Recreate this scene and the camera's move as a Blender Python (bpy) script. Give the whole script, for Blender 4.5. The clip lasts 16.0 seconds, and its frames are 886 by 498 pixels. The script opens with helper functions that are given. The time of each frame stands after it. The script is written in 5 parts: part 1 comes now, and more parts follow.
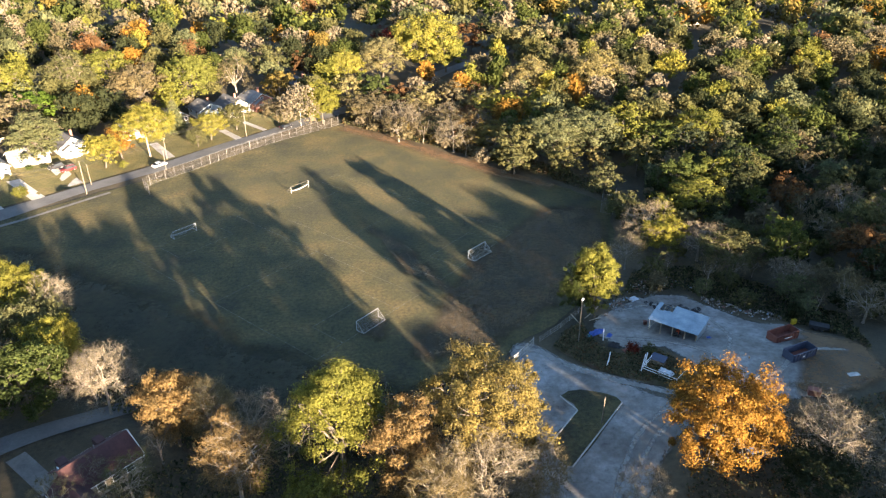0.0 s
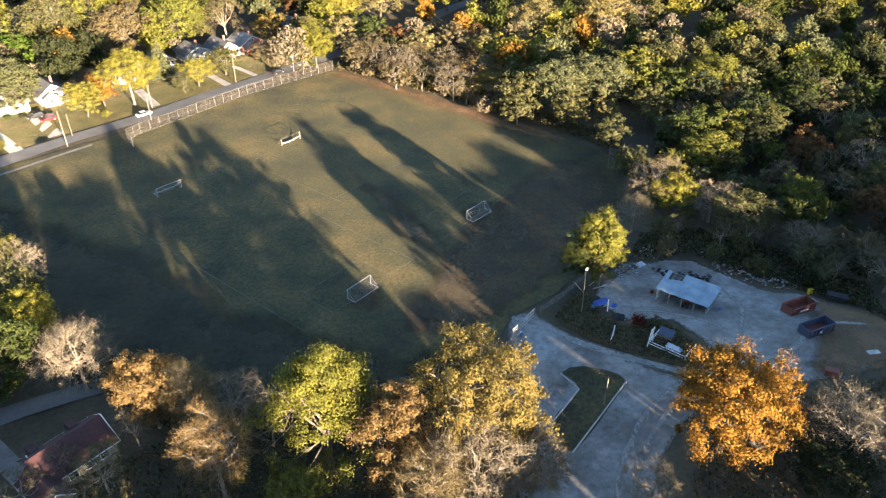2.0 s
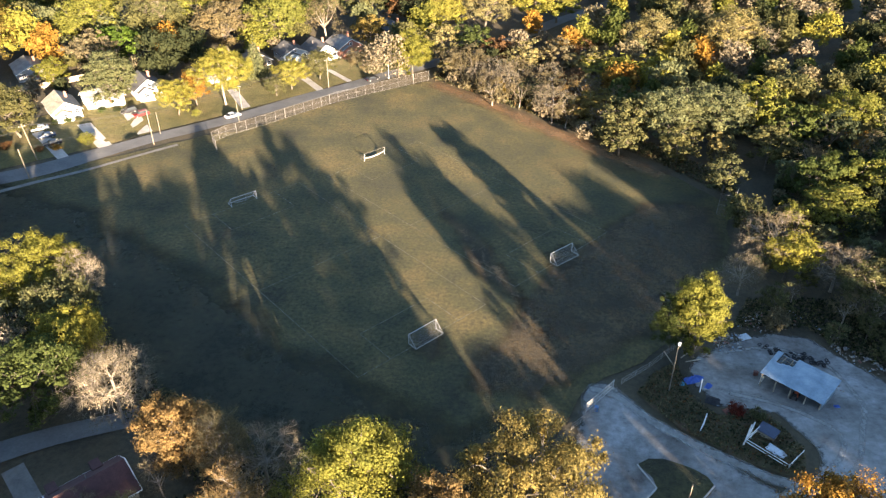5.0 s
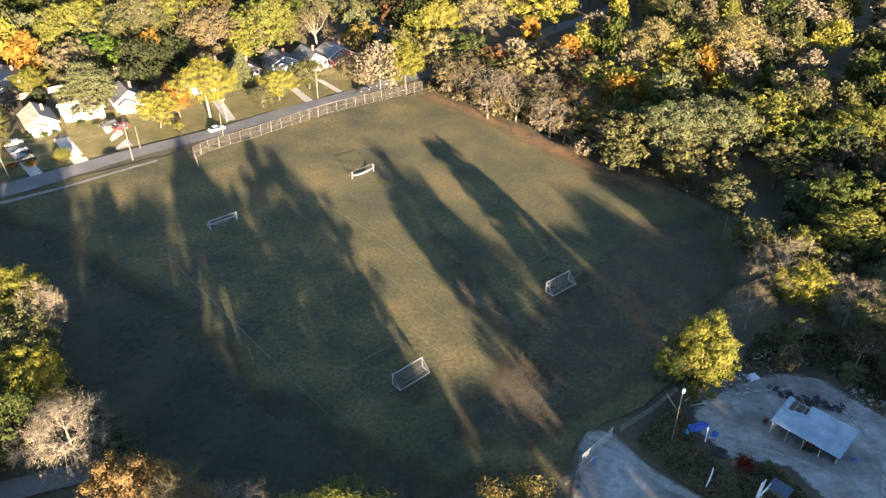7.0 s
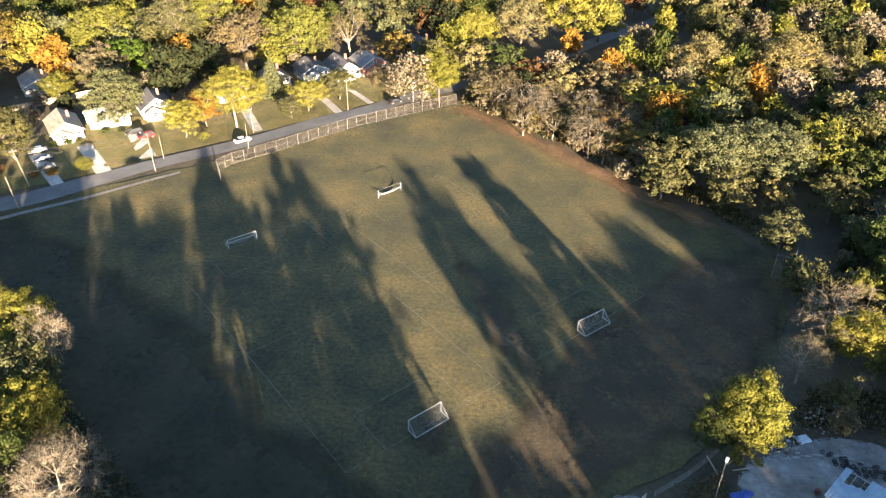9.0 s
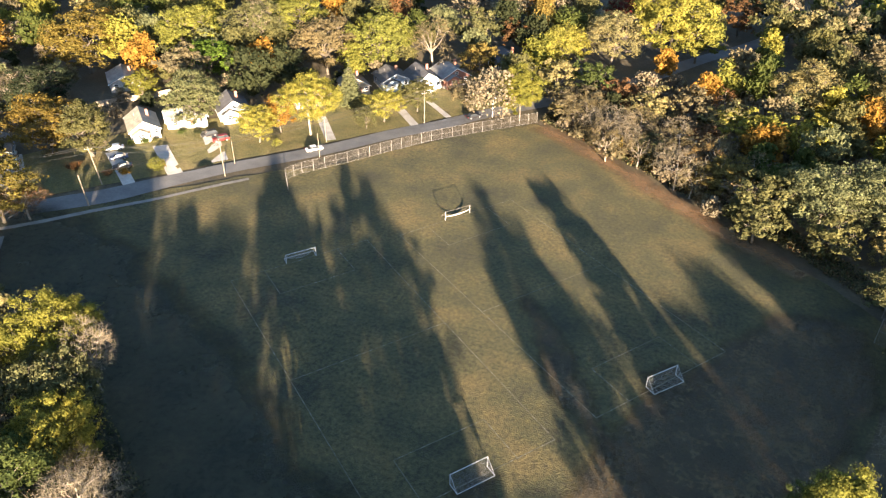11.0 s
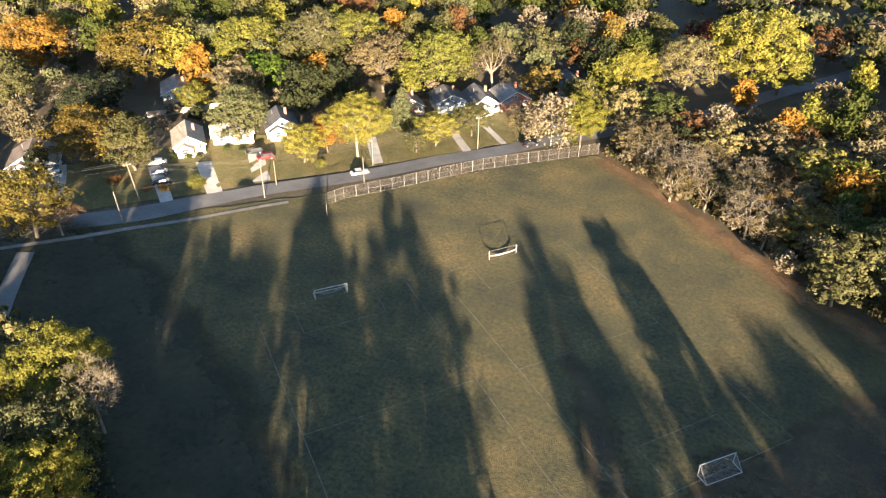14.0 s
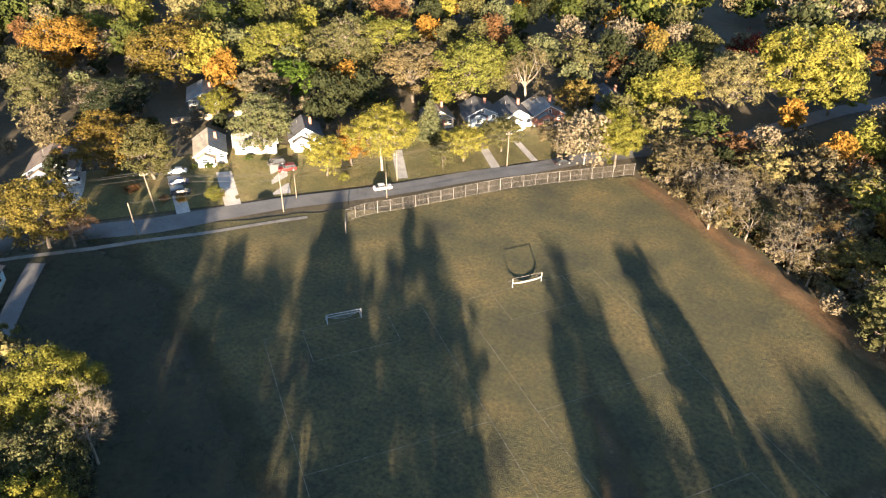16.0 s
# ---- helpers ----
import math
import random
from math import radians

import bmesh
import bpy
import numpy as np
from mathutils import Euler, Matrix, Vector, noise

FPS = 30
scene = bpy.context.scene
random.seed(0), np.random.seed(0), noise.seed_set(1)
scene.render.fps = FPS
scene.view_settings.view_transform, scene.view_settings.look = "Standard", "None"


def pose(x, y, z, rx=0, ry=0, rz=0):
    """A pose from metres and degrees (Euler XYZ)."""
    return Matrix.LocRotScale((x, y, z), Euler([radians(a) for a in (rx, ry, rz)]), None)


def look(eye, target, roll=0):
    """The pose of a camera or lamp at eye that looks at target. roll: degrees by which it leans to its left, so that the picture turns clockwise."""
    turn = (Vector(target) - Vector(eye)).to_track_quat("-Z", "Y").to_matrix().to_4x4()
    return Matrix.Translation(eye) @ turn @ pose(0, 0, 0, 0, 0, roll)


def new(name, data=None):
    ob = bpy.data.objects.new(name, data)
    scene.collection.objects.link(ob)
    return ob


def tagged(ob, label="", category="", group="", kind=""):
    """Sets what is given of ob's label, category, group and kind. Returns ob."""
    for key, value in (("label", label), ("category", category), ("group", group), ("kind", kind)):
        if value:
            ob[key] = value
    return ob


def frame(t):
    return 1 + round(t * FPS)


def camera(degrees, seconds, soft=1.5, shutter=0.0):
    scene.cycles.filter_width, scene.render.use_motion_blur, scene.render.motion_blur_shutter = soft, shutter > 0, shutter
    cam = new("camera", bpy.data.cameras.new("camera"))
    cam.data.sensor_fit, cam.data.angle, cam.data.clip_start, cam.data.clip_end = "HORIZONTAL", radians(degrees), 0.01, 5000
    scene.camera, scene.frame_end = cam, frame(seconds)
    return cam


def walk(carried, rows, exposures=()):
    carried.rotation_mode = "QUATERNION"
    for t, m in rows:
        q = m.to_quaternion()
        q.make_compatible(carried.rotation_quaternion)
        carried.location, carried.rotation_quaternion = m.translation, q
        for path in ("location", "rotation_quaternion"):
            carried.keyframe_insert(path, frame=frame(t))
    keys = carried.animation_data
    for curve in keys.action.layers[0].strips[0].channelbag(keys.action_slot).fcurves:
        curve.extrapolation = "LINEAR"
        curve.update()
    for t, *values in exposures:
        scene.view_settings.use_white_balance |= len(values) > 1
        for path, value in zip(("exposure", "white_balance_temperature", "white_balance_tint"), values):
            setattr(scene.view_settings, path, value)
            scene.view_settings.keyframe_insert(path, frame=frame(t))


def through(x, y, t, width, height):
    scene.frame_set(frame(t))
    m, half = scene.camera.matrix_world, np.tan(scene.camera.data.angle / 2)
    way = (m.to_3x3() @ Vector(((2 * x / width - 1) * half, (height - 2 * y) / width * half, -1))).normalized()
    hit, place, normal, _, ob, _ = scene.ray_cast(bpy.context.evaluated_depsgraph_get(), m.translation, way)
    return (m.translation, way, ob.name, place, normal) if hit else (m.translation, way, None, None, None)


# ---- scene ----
import itertools

from mathutils.geometry import delaunay_2d_cdt

# the camera: seconds, eye, turn to the left from +y, pitch, roll (degrees)
cam = camera(62.12, 16.0, soft=1.25)
FLIGHT = [
    (0, (0.00, 0.00, 86.00), 0.00, -28.31, -0.26),
    (0.5, (0.46, 2.57, 86.15), 0.03, -30.35, -0.36),
    (1, (0.93, 5.21, 86.28), 0.08, -32.37, -0.40),
    (1.5, (1.37, 7.89, 86.36), 0.09, -33.28, -0.43),
    (2, (1.78, 10.62, 86.40), 0.47, -33.27, -0.39),
    (2.5, (2.21, 13.37, 86.36), 2.63, -33.28, -0.27),
    (3, (2.70, 16.12, 86.33), 5.10, -33.29, -0.15),
    (3.5, (3.20, 18.77, 86.31), 7.22, -33.31, -0.07),
    (4, (3.64, 21.48, 86.31), 8.68, -33.34, 0.02),
    (6.5, (5.21, 35.23, 86.28), 9.49, -33.54, -0.06),
    (7, (5.23, 37.91, 86.24), 9.47, -33.55, -0.04),
    (7.5, (5.20, 40.54, 86.22), 9.45, -33.55, -0.04),
    (8, (5.09, 43.17, 86.19), 9.47, -33.55, -0.07),
    (8.5, (5.00, 45.79, 86.20), 10.46, -33.53, -0.06),
    (9, (4.96, 48.47, 86.21), 12.72, -33.51, 0.02),
    (9.5, (4.97, 51.16, 86.29), 15.08, -33.50, 0.11),
    (12, (5.12, 64.15, 85.50), 22.48, -33.04, 0.20),
    (12.5, (5.02, 66.52, 85.45), 23.68, -32.93, 0.21),
    (13, (4.89, 68.84, 85.45), 24.79, -32.84, 0.23),
    (13.5, (4.67, 71.11, 85.46), 25.50, -32.78, 0.23),
    (14, (4.33, 73.31, 85.45), 25.99, -32.73, 0.26),
    (14.5, (3.98, 75.52, 85.40), 26.39, -32.67, 0.26),
    (15, (3.63, 77.78, 85.36), 26.96, -32.64, 0.31),
    (15.5, (3.16, 80.17, 85.32), 27.84, -32.63, 0.34),
    (16, (2.69, 82.59, 85.31), 29.23, -32.65, 0.39),
]


def aimed(eye, turn, pitch, roll):
    a, p = radians(turn), radians(pitch)
    way = Vector((-math.sin(a) * math.cos(p), math.cos(a) * math.cos(p), math.sin(p)))
    return look(eye, Vector(eye) + way, roll)


walk(cam, [(t, aimed(eye, a, p, r)) for t, eye, a, p, r in FLIGHT], exposures=((0.0, 3.33, 7050, 16), (9.0, 3.31, 7050, 16), (12.0, 3.20, 7050, 16), (16.0, 3.03, 7050, 16)))

# ---- light ----
SUN_TURN, SUN_HEIGHT = math.atan2(-0.835, 0.55), radians(8.5)
to_sun = Vector((math.cos(SUN_TURN) * math.cos(SUN_HEIGHT), math.sin(SUN_TURN) * math.cos(SUN_HEIGHT), math.sin(SUN_HEIGHT)))
sun = new("sun", bpy.data.lights.new("sun", "SUN"))
sun.data.energy, sun.data.angle, sun.data.color = 5.0, radians(0.55), (1.0, 0.84, 0.62)
sun.matrix_world = look((200, -300, 150), Vector((200, -300, 150)) - to_sun)

world = bpy.data.worlds.new("sky")
scene.world = world
world.use_nodes = True
sky = world.node_tree.nodes.new("ShaderNodeTexSky")
sky.sky_type, sky.sun_disc = "NISHITA", False
sky.sun_elevation, sky.sun_rotation = SUN_HEIGHT, math.atan2(0.55, -0.835)
sky.air_density, sky.dust_density, sky.ozone_density = 1.0, 0.3, 3.0
world.node_tree.links.new(sky.outputs["Color"], world.node_tree.nodes["Background"].inputs["Color"])
world.node_tree.nodes["Background"].inputs["Strength"].default_value = 0.066


# ---- helpers of this scene ----
def smooth(v):
    c = min(1.0, max(0.0, v))
    return c * c * (3 - 2 * c)


def level(x, y):
    """The ground's height: flat field, a yard that rises, gentle swells by the houses and beyond."""
    z = 4.5 * smooth((x - 14) / 45) * smooth((135 - y) / 30) + 2.5 * smooth((-110 - x) / 25) + 4 * smooth((y - 255) / 60) + 3 * smooth((-30 - x) / 20) * smooth((108 - y) / 22)
    return z + 0.12 * math.sin(x * 0.05 + 1) * math.cos(y * 0.043)


def mesh_of(name, verts, faces, mat, edges=()):
    me = bpy.data.meshes.new(name)
    me.from_pydata(verts, edges, faces)
    me.materials.append(mat)
    me.update()
    return me


def part(name, bm, mat, parent=None, label="", shade=False):
    """Links a bmesh as one mesh object, under a thing or a part."""
    me = bpy.data.meshes.new(name)
    bmesh.ops.recalc_face_normals(bm, faces=bm.faces)
    bm.to_mesh(me)
    bm.free()
    me.materials.append(mat)
    if shade:
        me.polygons.foreach_set("use_smooth", [True] * len(me.polygons))
    ob = new(name, me)
    if parent is not None:
        ob.parent = parent
    return tagged(ob, label)


def thing(name, x, y, turn=0.0, z=None, label="", category="", group="", kind=""):
    """An empty at the base of a thing."""
    ob = new(name)
    ob.empty_display_size = 0.2
    ob.matrix_world = pose(x, y, level(x, y) if z is None else z, 0, 0, turn)
    return tagged(ob, label, category, group, kind)


def add_box(bm, x0, x1, y0, y1, z0, z1, bevel=0.0, m=None):
    made = bmesh.ops.create_cube(bm, size=1)["verts"]
    for v in made:
        v.co = Vector((x0 + (v.co.x + 0.5) * (x1 - x0), y0 + (v.co.y + 0.5) * (y1 - y0), z0 + (v.co.z + 0.5) * (z1 - z0)))
    if bevel:
        edges = list({e for v in made for e in v.link_edges})
        made = list({v for f in bmesh.ops.bevel(bm, geom=edges, offset=bevel, segments=1, affect="EDGES")["faces"] for v in f.verts} | {v for v in made if v.is_valid})
    if m is not None:
        for v in made:
            v.co = m @ v.co
    return made


def box(x0, x1, y0, y1, z0, z1, bevel=0.0, m=None):
    bm = bmesh.new()
    add_box(bm, x0, x1, y0, y1, z0, z1, bevel, m)
    return bm


def add_rod(bm, a, b, r0, r1=None, sides=6):
    """A tapered rod from a to b."""
    a, b = Vector(a), Vector(b)
    r1 = r0 if r1 is None else r1
    way = (b - a).normalized()
    u = way.orthogonal().normalized()
    w = way.cross(u)
    rings = []
    for p, r in ((a, r0), (b, r1)):
        rings.append([bm.verts.new(p + r * (math.cos(2 * math.pi * k / sides) * u + math.sin(2 * math.pi * k / sides) * w)) for k in range(sides)])
    for k in range(sides):
        bm.faces.new((rings[0][k], rings[0][(k + 1) % sides], rings[1][(k + 1) % sides], rings[1][k]))
    bm.faces.new(rings[1])
    bm.faces.new(rings[0][::-1])


def rod(a, b, r0, r1=None, sides=6):
    bm = bmesh.new()
    add_rod(bm, a, b, r0, r1, sides)
    return bm


def inside(x, y, poly):
    hit, n = False, len(poly)
    for i in range(n):
        (x0, y0), (x1, y1) = poly[i], poly[i - 1]
        if (y0 > y) != (y1 > y) and x < (x1 - x0) * (y - y0) / (y1 - y0) + x0:
            hit = not hit
    return hit


def wavy(poly, step=1.5, amount=0.35, seed=0):
    """The outline of a patch, cut into short pieces and made uneven."""
    out = []
    for i, a in enumerate(poly):
        b = poly[(i + 1) % len(poly)]
        n = max(1, int(math.dist(a, b) / step))
        for k in range(n):
            x, y = a[0] + (b[0] - a[0]) * k / n, a[1] + (b[1] - a[1]) * k / n
            d = noise.noise_vector((x * 0.22 + seed, y * 0.22, seed)) + 0.5 * noise.noise_vector((x * 0.7, y * 0.7 + seed, seed))
            out.append((x + amount * d.x, y + amount * d.y))
    return out


def draped(name, poly, mat, lift, spacing=4.0, kind="structure", label="", fade=0.0):
    """A sheet with the given outline, laid on the ground."""
    xs, ys = [p[0] for p in poly], [p[1] for p in poly]
    pts = [Vector(p) for p in poly]
    edges = [(i, (i + 1) % len(poly)) for i in range(len(poly))]
    for x in np.arange(min(xs), max(xs), spacing):
        for y in np.arange(min(ys), max(ys), spacing):
            if inside(x, y, poly):
                pts.append(Vector((x, y)))
    vs, _, fs, *_ = delaunay_2d_cdt(pts, edges, [], 1, 1e-4)
    verts = [(v.x, v.y, level(v.x, v.y) + lift) for v in vs]
    me = mesh_of(name, verts, [tuple(f) for f in fs], mat)
    me.polygons.foreach_set("use_smooth", [True] * len(me.polygons))
    if fade:
        soft_edges(me, poly, fade)
    ob = new(name, me)
    if me.polygons and me.polygons[0].normal.z < 0:
        me.flip_normals()
    return tagged(ob, label, "", "", kind)


def ribbon(line, left, right):
    """The outline of a strip along a line."""
    a, b = [], []
    for i, p in enumerate(line):
        q0, q1 = line[max(0, i - 1)], line[min(len(line) - 1, i + 1)]
        d = Vector((q1[0] - q0[0], q1[1] - q0[1])).normalized()
        n = Vector((-d.y, d.x))
        a.append((p[0] + n.x * left, p[1] + n.y * left))
        b.append((p[0] - n.x * right, p[1] - n.y * right))
    return a + b[::-1]


def curve_points(line, step=3.0):
    """A smooth line through the given points."""
    out = []
    for i in range(len(line) - 1):
        p0, p1, p2, p3 = (Vector(line[min(max(k, 0), len(line) - 1)]) for k in (i - 1, i, i + 1, i + 2))
        n = max(1, int((p2 - p1).length / step))
        for k in range(n):
            t = k / n
            q = 0.5 * (2 * p1 + (p2 - p0) * t + (2 * p0 - 5 * p1 + 4 * p2 - p3) * t * t + (3 * p1 - p0 - 3 * p2 + p3) * t ** 3)
            out.append((q.x, q.y))
    return out + [tuple(line[-1])]


def soft_edges(me, poly, width):
    """Stores for each corner how far inside the outline it lies, from 0 at the edge to 1."""
    a = np.array(poly)
    b = np.roll(a, -1, 0)
    d = b - a
    p = np.array([v.co[:2] for v in me.vertices])
    t = (((p[:, None] - a) * d).sum(2) / ((d * d).sum(1) + 1e-9)).clip(0, 1)
    far = np.linalg.norm(p[:, None] - (a + t[..., None] * d), axis=2).min(1)
    me.attributes.new("inner", "FLOAT", "POINT").data.foreach_set("value", (far / width).clip(0, 1).astype(np.float32))


# ---- materials ----
def material(name, rough=0.8, metal=0.0):
    m = bpy.data.materials.new(name)
    m.use_nodes = True
    b = m.node_tree.nodes["Principled BSDF"]
    b.inputs["Roughness"].default_value, b.inputs["Metallic"].default_value = rough, metal
    return m, m.node_tree.nodes, m.node_tree.links, b


def noise_node(nodes, links, scale, detail=6, rough=0.6, coords="Object", stretch=None):
    tc = nodes.new("ShaderNodeTexCoord")
    n = nodes.new("ShaderNodeTexNoise")
    n.inputs["Scale"].default_value, n.inputs["Detail"].default_value, n.inputs["Roughness"].default_value = scale, detail, rough
    if stretch:
        mp = nodes.new("ShaderNodeMapping")
        mp.inputs["Scale"].default_value = stretch
        links.new(tc.outputs[coords], mp.inputs["Vector"])
        links.new(mp.outputs["Vector"], n.inputs["Vector"])
    else:
        links.new(tc.outputs[coords], n.inputs["Vector"])
    return n


def ramp(nodes, links, value, *stops):
    r = nodes.new("ShaderNodeValToRGB")
    e = r.color_ramp.elements
    while len(e) < len(stops):
        e.new(0.5)
    for k, (at, c) in enumerate(stops):
        e[k].position, e[k].color = at, (*c, 1)
    links.new(value, r.inputs["Fac"])
    return r.outputs["Color"]


def mix(nodes, links, fac, a, b, how="MIX"):
    m = nodes.new("ShaderNodeMix")
    m.data_type, m.blend_type = "RGBA", how
    for key, v in (("Factor", fac), ("A", a), ("B", b)):
        sock = [s for s in m.inputs if s.name == key and (s.type == "RGBA" if key != "Factor" else s.type == "VALUE")][0]
        if isinstance(v, (int, float)):
            sock.default_value = v
        elif isinstance(v, tuple):
            sock.default_value = (*v, 1)
        else:
            links.new(v, sock)
    return [s for s in m.outputs if s.type == "RGBA"][0]


def bump(nodes, links, bsdf, value, strength, distance):
    b = nodes.new("ShaderNodeBump")
    b.inputs["Strength"].default_value, b.inputs["Distance"].default_value = strength, distance
    links.new(value, b.inputs["Height"])
    links.new(b.outputs["Normal"], bsdf.inputs["Normal"])


def mottled(name, c0, c1, c2, big=0.05, small=1.5, rough=0.9, relief=0.1, fine=(0.75, 1.2), metal=0.0, coords="Object", grain=6.0, push=0.5):
    """A surface with broad patches of three colours and a fine grain."""
    m, n, l, b = material(name, rough, metal)
    a = noise_node(n, l, big, 5, 0.6, coords)
    col = ramp(n, l, a.outputs["Fac"], (0.32, c0), (0.5, c1), (0.68, c2))
    f = noise_node(n, l, small, 6, 0.7, coords)
    g = ramp(n, l, f.outputs["Fac"], (0.3, (fine[0],) * 3), (0.7, (fine[1],) * 3))
    col = mix(n, l, 1.0, col, g, "MULTIPLY")
    l.new(col, b.inputs["Base Color"])
    h = noise_node(n, l, grain, 4, 0.7, coords)
    bump(n, l, b, h.outputs["Fac"], push, relief)
    return m


def frayed(m, scale=1.2, most=1.0):
    """The same loose material, thinning out towards its edges so that the ground shows through."""
    n, l = m.node_tree.nodes, m.node_tree.links
    at = n.new("ShaderNodeAttribute")
    at.attribute_name = "inner"
    a = noise_node(n, l, scale, 6, 0.7)
    by = n.new("ShaderNodeMath")
    by.operation = "MULTIPLY"
    l.new(a.outputs["Fac"], by.inputs[0])
    l.new(at.outputs["Fac"], by.inputs[1])
    cut = ramp(n, l, by.outputs[0], (0.10, (0, 0, 0)), (0.38, (most,) * 3))
    tr, mx = n.new("ShaderNodeBsdfTransparent"), n.new("ShaderNodeMixShader")
    l.new(cut, mx.inputs["Fac"])
    l.new(tr.outputs[0], mx.inputs[1])
    l.new(n["Principled BSDF"].outputs[0], mx.inputs[2])
    l.new(mx.outputs[0], n["Material Output"].inputs["Surface"])
    return m


def painted(name, c, rough=0.5, metal=0.0, dirt=0.25, scale=1.5):
    """Paint or metal with some dirt and wear."""
    m, n, l, b = material(name, rough, metal)
    a = noise_node(n, l, scale, 6, 0.65)
    dark = tuple(v * (1 - dirt) * 0.95 for v in c)
    col = ramp(n, l, a.outputs["Fac"], (0.35, dark), (0.6, c))
    l.new(col, b.inputs["Base Color"])
    r = ramp(n, l, a.outputs["Fac"], (0.3, (min(1, rough + 0.2),) * 3), (0.7, (rough,) * 3))
    l.new(r, b.inputs["Roughness"])
    return m


def leafy(name, c, var=0.16, through=0.48, lean=(1.0, 0.9, 0.7)):
    """Foliage: varies from tree to tree and from clump to clump, and lets some light through."""
    m, n, l, b = material(name, 0.6)
    oi, ge = n.new("ShaderNodeObjectInfo"), n.new("ShaderNodeNewGeometry")
    dark, light = tuple(v * (1 - var) for v in c), tuple(min(1, v * (1 + var)) for v in c)
    warm = tuple(v * k for v, k in zip(c, lean))
    col = ramp(n, l, ge.outputs["Random Per Island"], (0.0, dark), (0.55, c), (1.0, light))
    col = mix(n, l, oi.outputs["Random"], col, mix(n, l, 0.6, col, warm))
    a = noise_node(n, l, 0.35, 3, 0.5)
    g = ramp(n, l, a.outputs["Fac"], (0.35, (0.72, 0.75, 0.75)), (0.65, (1.15, 1.1, 1.0)))
    col = mix(n, l, 1.0, col, g, "MULTIPLY")
    q = noise_node(n, l, 3.2, 3, 0.7)
    col = mix(n, l, 1.0, col, ramp(n, l, q.outputs["Fac"], (0.36, (0.46, 0.49, 0.54)), (0.60, (1.27, 1.29, 1.30))), "MULTIPLY")
    d, t, mx = n.new("ShaderNodeBsdfDiffuse"), n.new("ShaderNodeBsdfTranslucent"), n.new("ShaderNodeMixShader")
    l.new(col, d.inputs["Color"])
    l.new(col, t.inputs["Color"])
    bp = n.new("ShaderNodeBump")
    bp.inputs["Strength"].default_value, bp.inputs["Distance"].default_value = 0.4, 0.15
    l.new(q.outputs["Fac"], bp.inputs["Height"])
    l.new(bp.outputs["Normal"], d.inputs["Normal"])
    l.new(bp.outputs["Normal"], t.inputs["Normal"])
    mx.inputs["Fac"].default_value = through
    l.new(d.outputs[0], mx.inputs[1])
    l.new(t.outputs[0], mx.inputs[2])
    out = n["Material Output"]
    l.new(mx.outputs[0], out.inputs["Surface"])
    n.remove(b)
    return m


LEAF = {
    "lime": leafy("leaf_lime", (0.172, 0.176, 0.046)), "bright": leafy("leaf_bright", (0.090, 0.144, 0.029)),
    "green": leafy("leaf_green", (0.072, 0.092, 0.032)), "dark": leafy("leaf_dark", (0.046, 0.056, 0.032)),
    "olive": leafy("leaf_olive", (0.118, 0.118, 0.056)), "grey": leafy("leaf_grey", (0.135, 0.148, 0.082)),
    "gold": leafy("leaf_gold", (0.205, 0.158, 0.056)), "yellow": leafy("leaf_yellow", (0.245, 0.222, 0.052), lean=(0.95, 0.95, 0.8)),
    "orange": leafy("leaf_orange", (0.275, 0.142, 0.034), 0.35, 0.42, (0.9, 1.1, 1.0)), "rust": leafy("leaf_rust", (0.158, 0.088, 0.046)),
    "red": leafy("leaf_red", (0.168, 0.041, 0.031)), "cream": leafy("leaf_cream", (0.215, 0.188, 0.092)),
    "tan": leafy("leaf_tan", (0.165, 0.138, 0.085)), "bare": leafy("leaf_withered", (0.175, 0.148, 0.112), 0.2, 0.25),
    "amber": leafy("leaf_amber", (0.205, 0.140, 0.068)), "autumn": leafy("leaf_autumn", (0.127, 0.110, 0.031), 0.4, 0.42, (1.25, 0.75, 0.7)),
}
BARK = mottled("bark", (0.06, 0.048, 0.036), (0.10, 0.082, 0.064), (0.15, 0.125, 0.10), 0.8, 6, 0.9, 0.04)
TWIG = mottled("twig", (0.14, 0.115, 0.09), (0.21, 0.175, 0.14), (0.29, 0.25, 0.205), 0.8, 6, 0.9, 0.02)
FIELD = mottled("field_grass", (0.030, 0.030, 0.0115), (0.069, 0.062, 0.0195), (0.124, 0.092, 0.030), 0.07, 1.3, 0.95, 0.6, (0.32, 1.62), grain=3.5, push=1.0)
LITTER = mottled("forest_floor", (0.036, 0.032, 0.019), (0.064, 0.051, 0.028), (0.095, 0.072, 0.041), 0.06, 1.2, 0.95, 0.2, (0.6, 1.3))
LAWN = mottled("lawn", (0.072, 0.072, 0.020), (0.122, 0.106, 0.033), (0.168, 0.128, 0.05), 0.12, 1.5, 0.95, 0.5, (0.6, 1.3), grain=4, push=1.0)
GRAVEL = frayed(mottled("gravel", (0.115, 0.10, 0.086), (0.205, 0.196, 0.182), (0.31, 0.306, 0.296), 0.13, 0.9, 0.95, 0.08, (0.6, 1.2)), 0.9)
ASPHALT = mottled("asphalt", (0.085, 0.085, 0.085), (0.115, 0.114, 0.112), (0.145, 0.142, 0.138), 0.15, 2.5, 0.85, 0.02, (0.8, 1.15))
CONCRETE = mottled("concrete", (0.30, 0.28, 0.25), (0.38, 0.355, 0.32), (0.45, 0.42, 0.38), 0.4, 3, 0.9, 0.02, (0.8, 1.1))
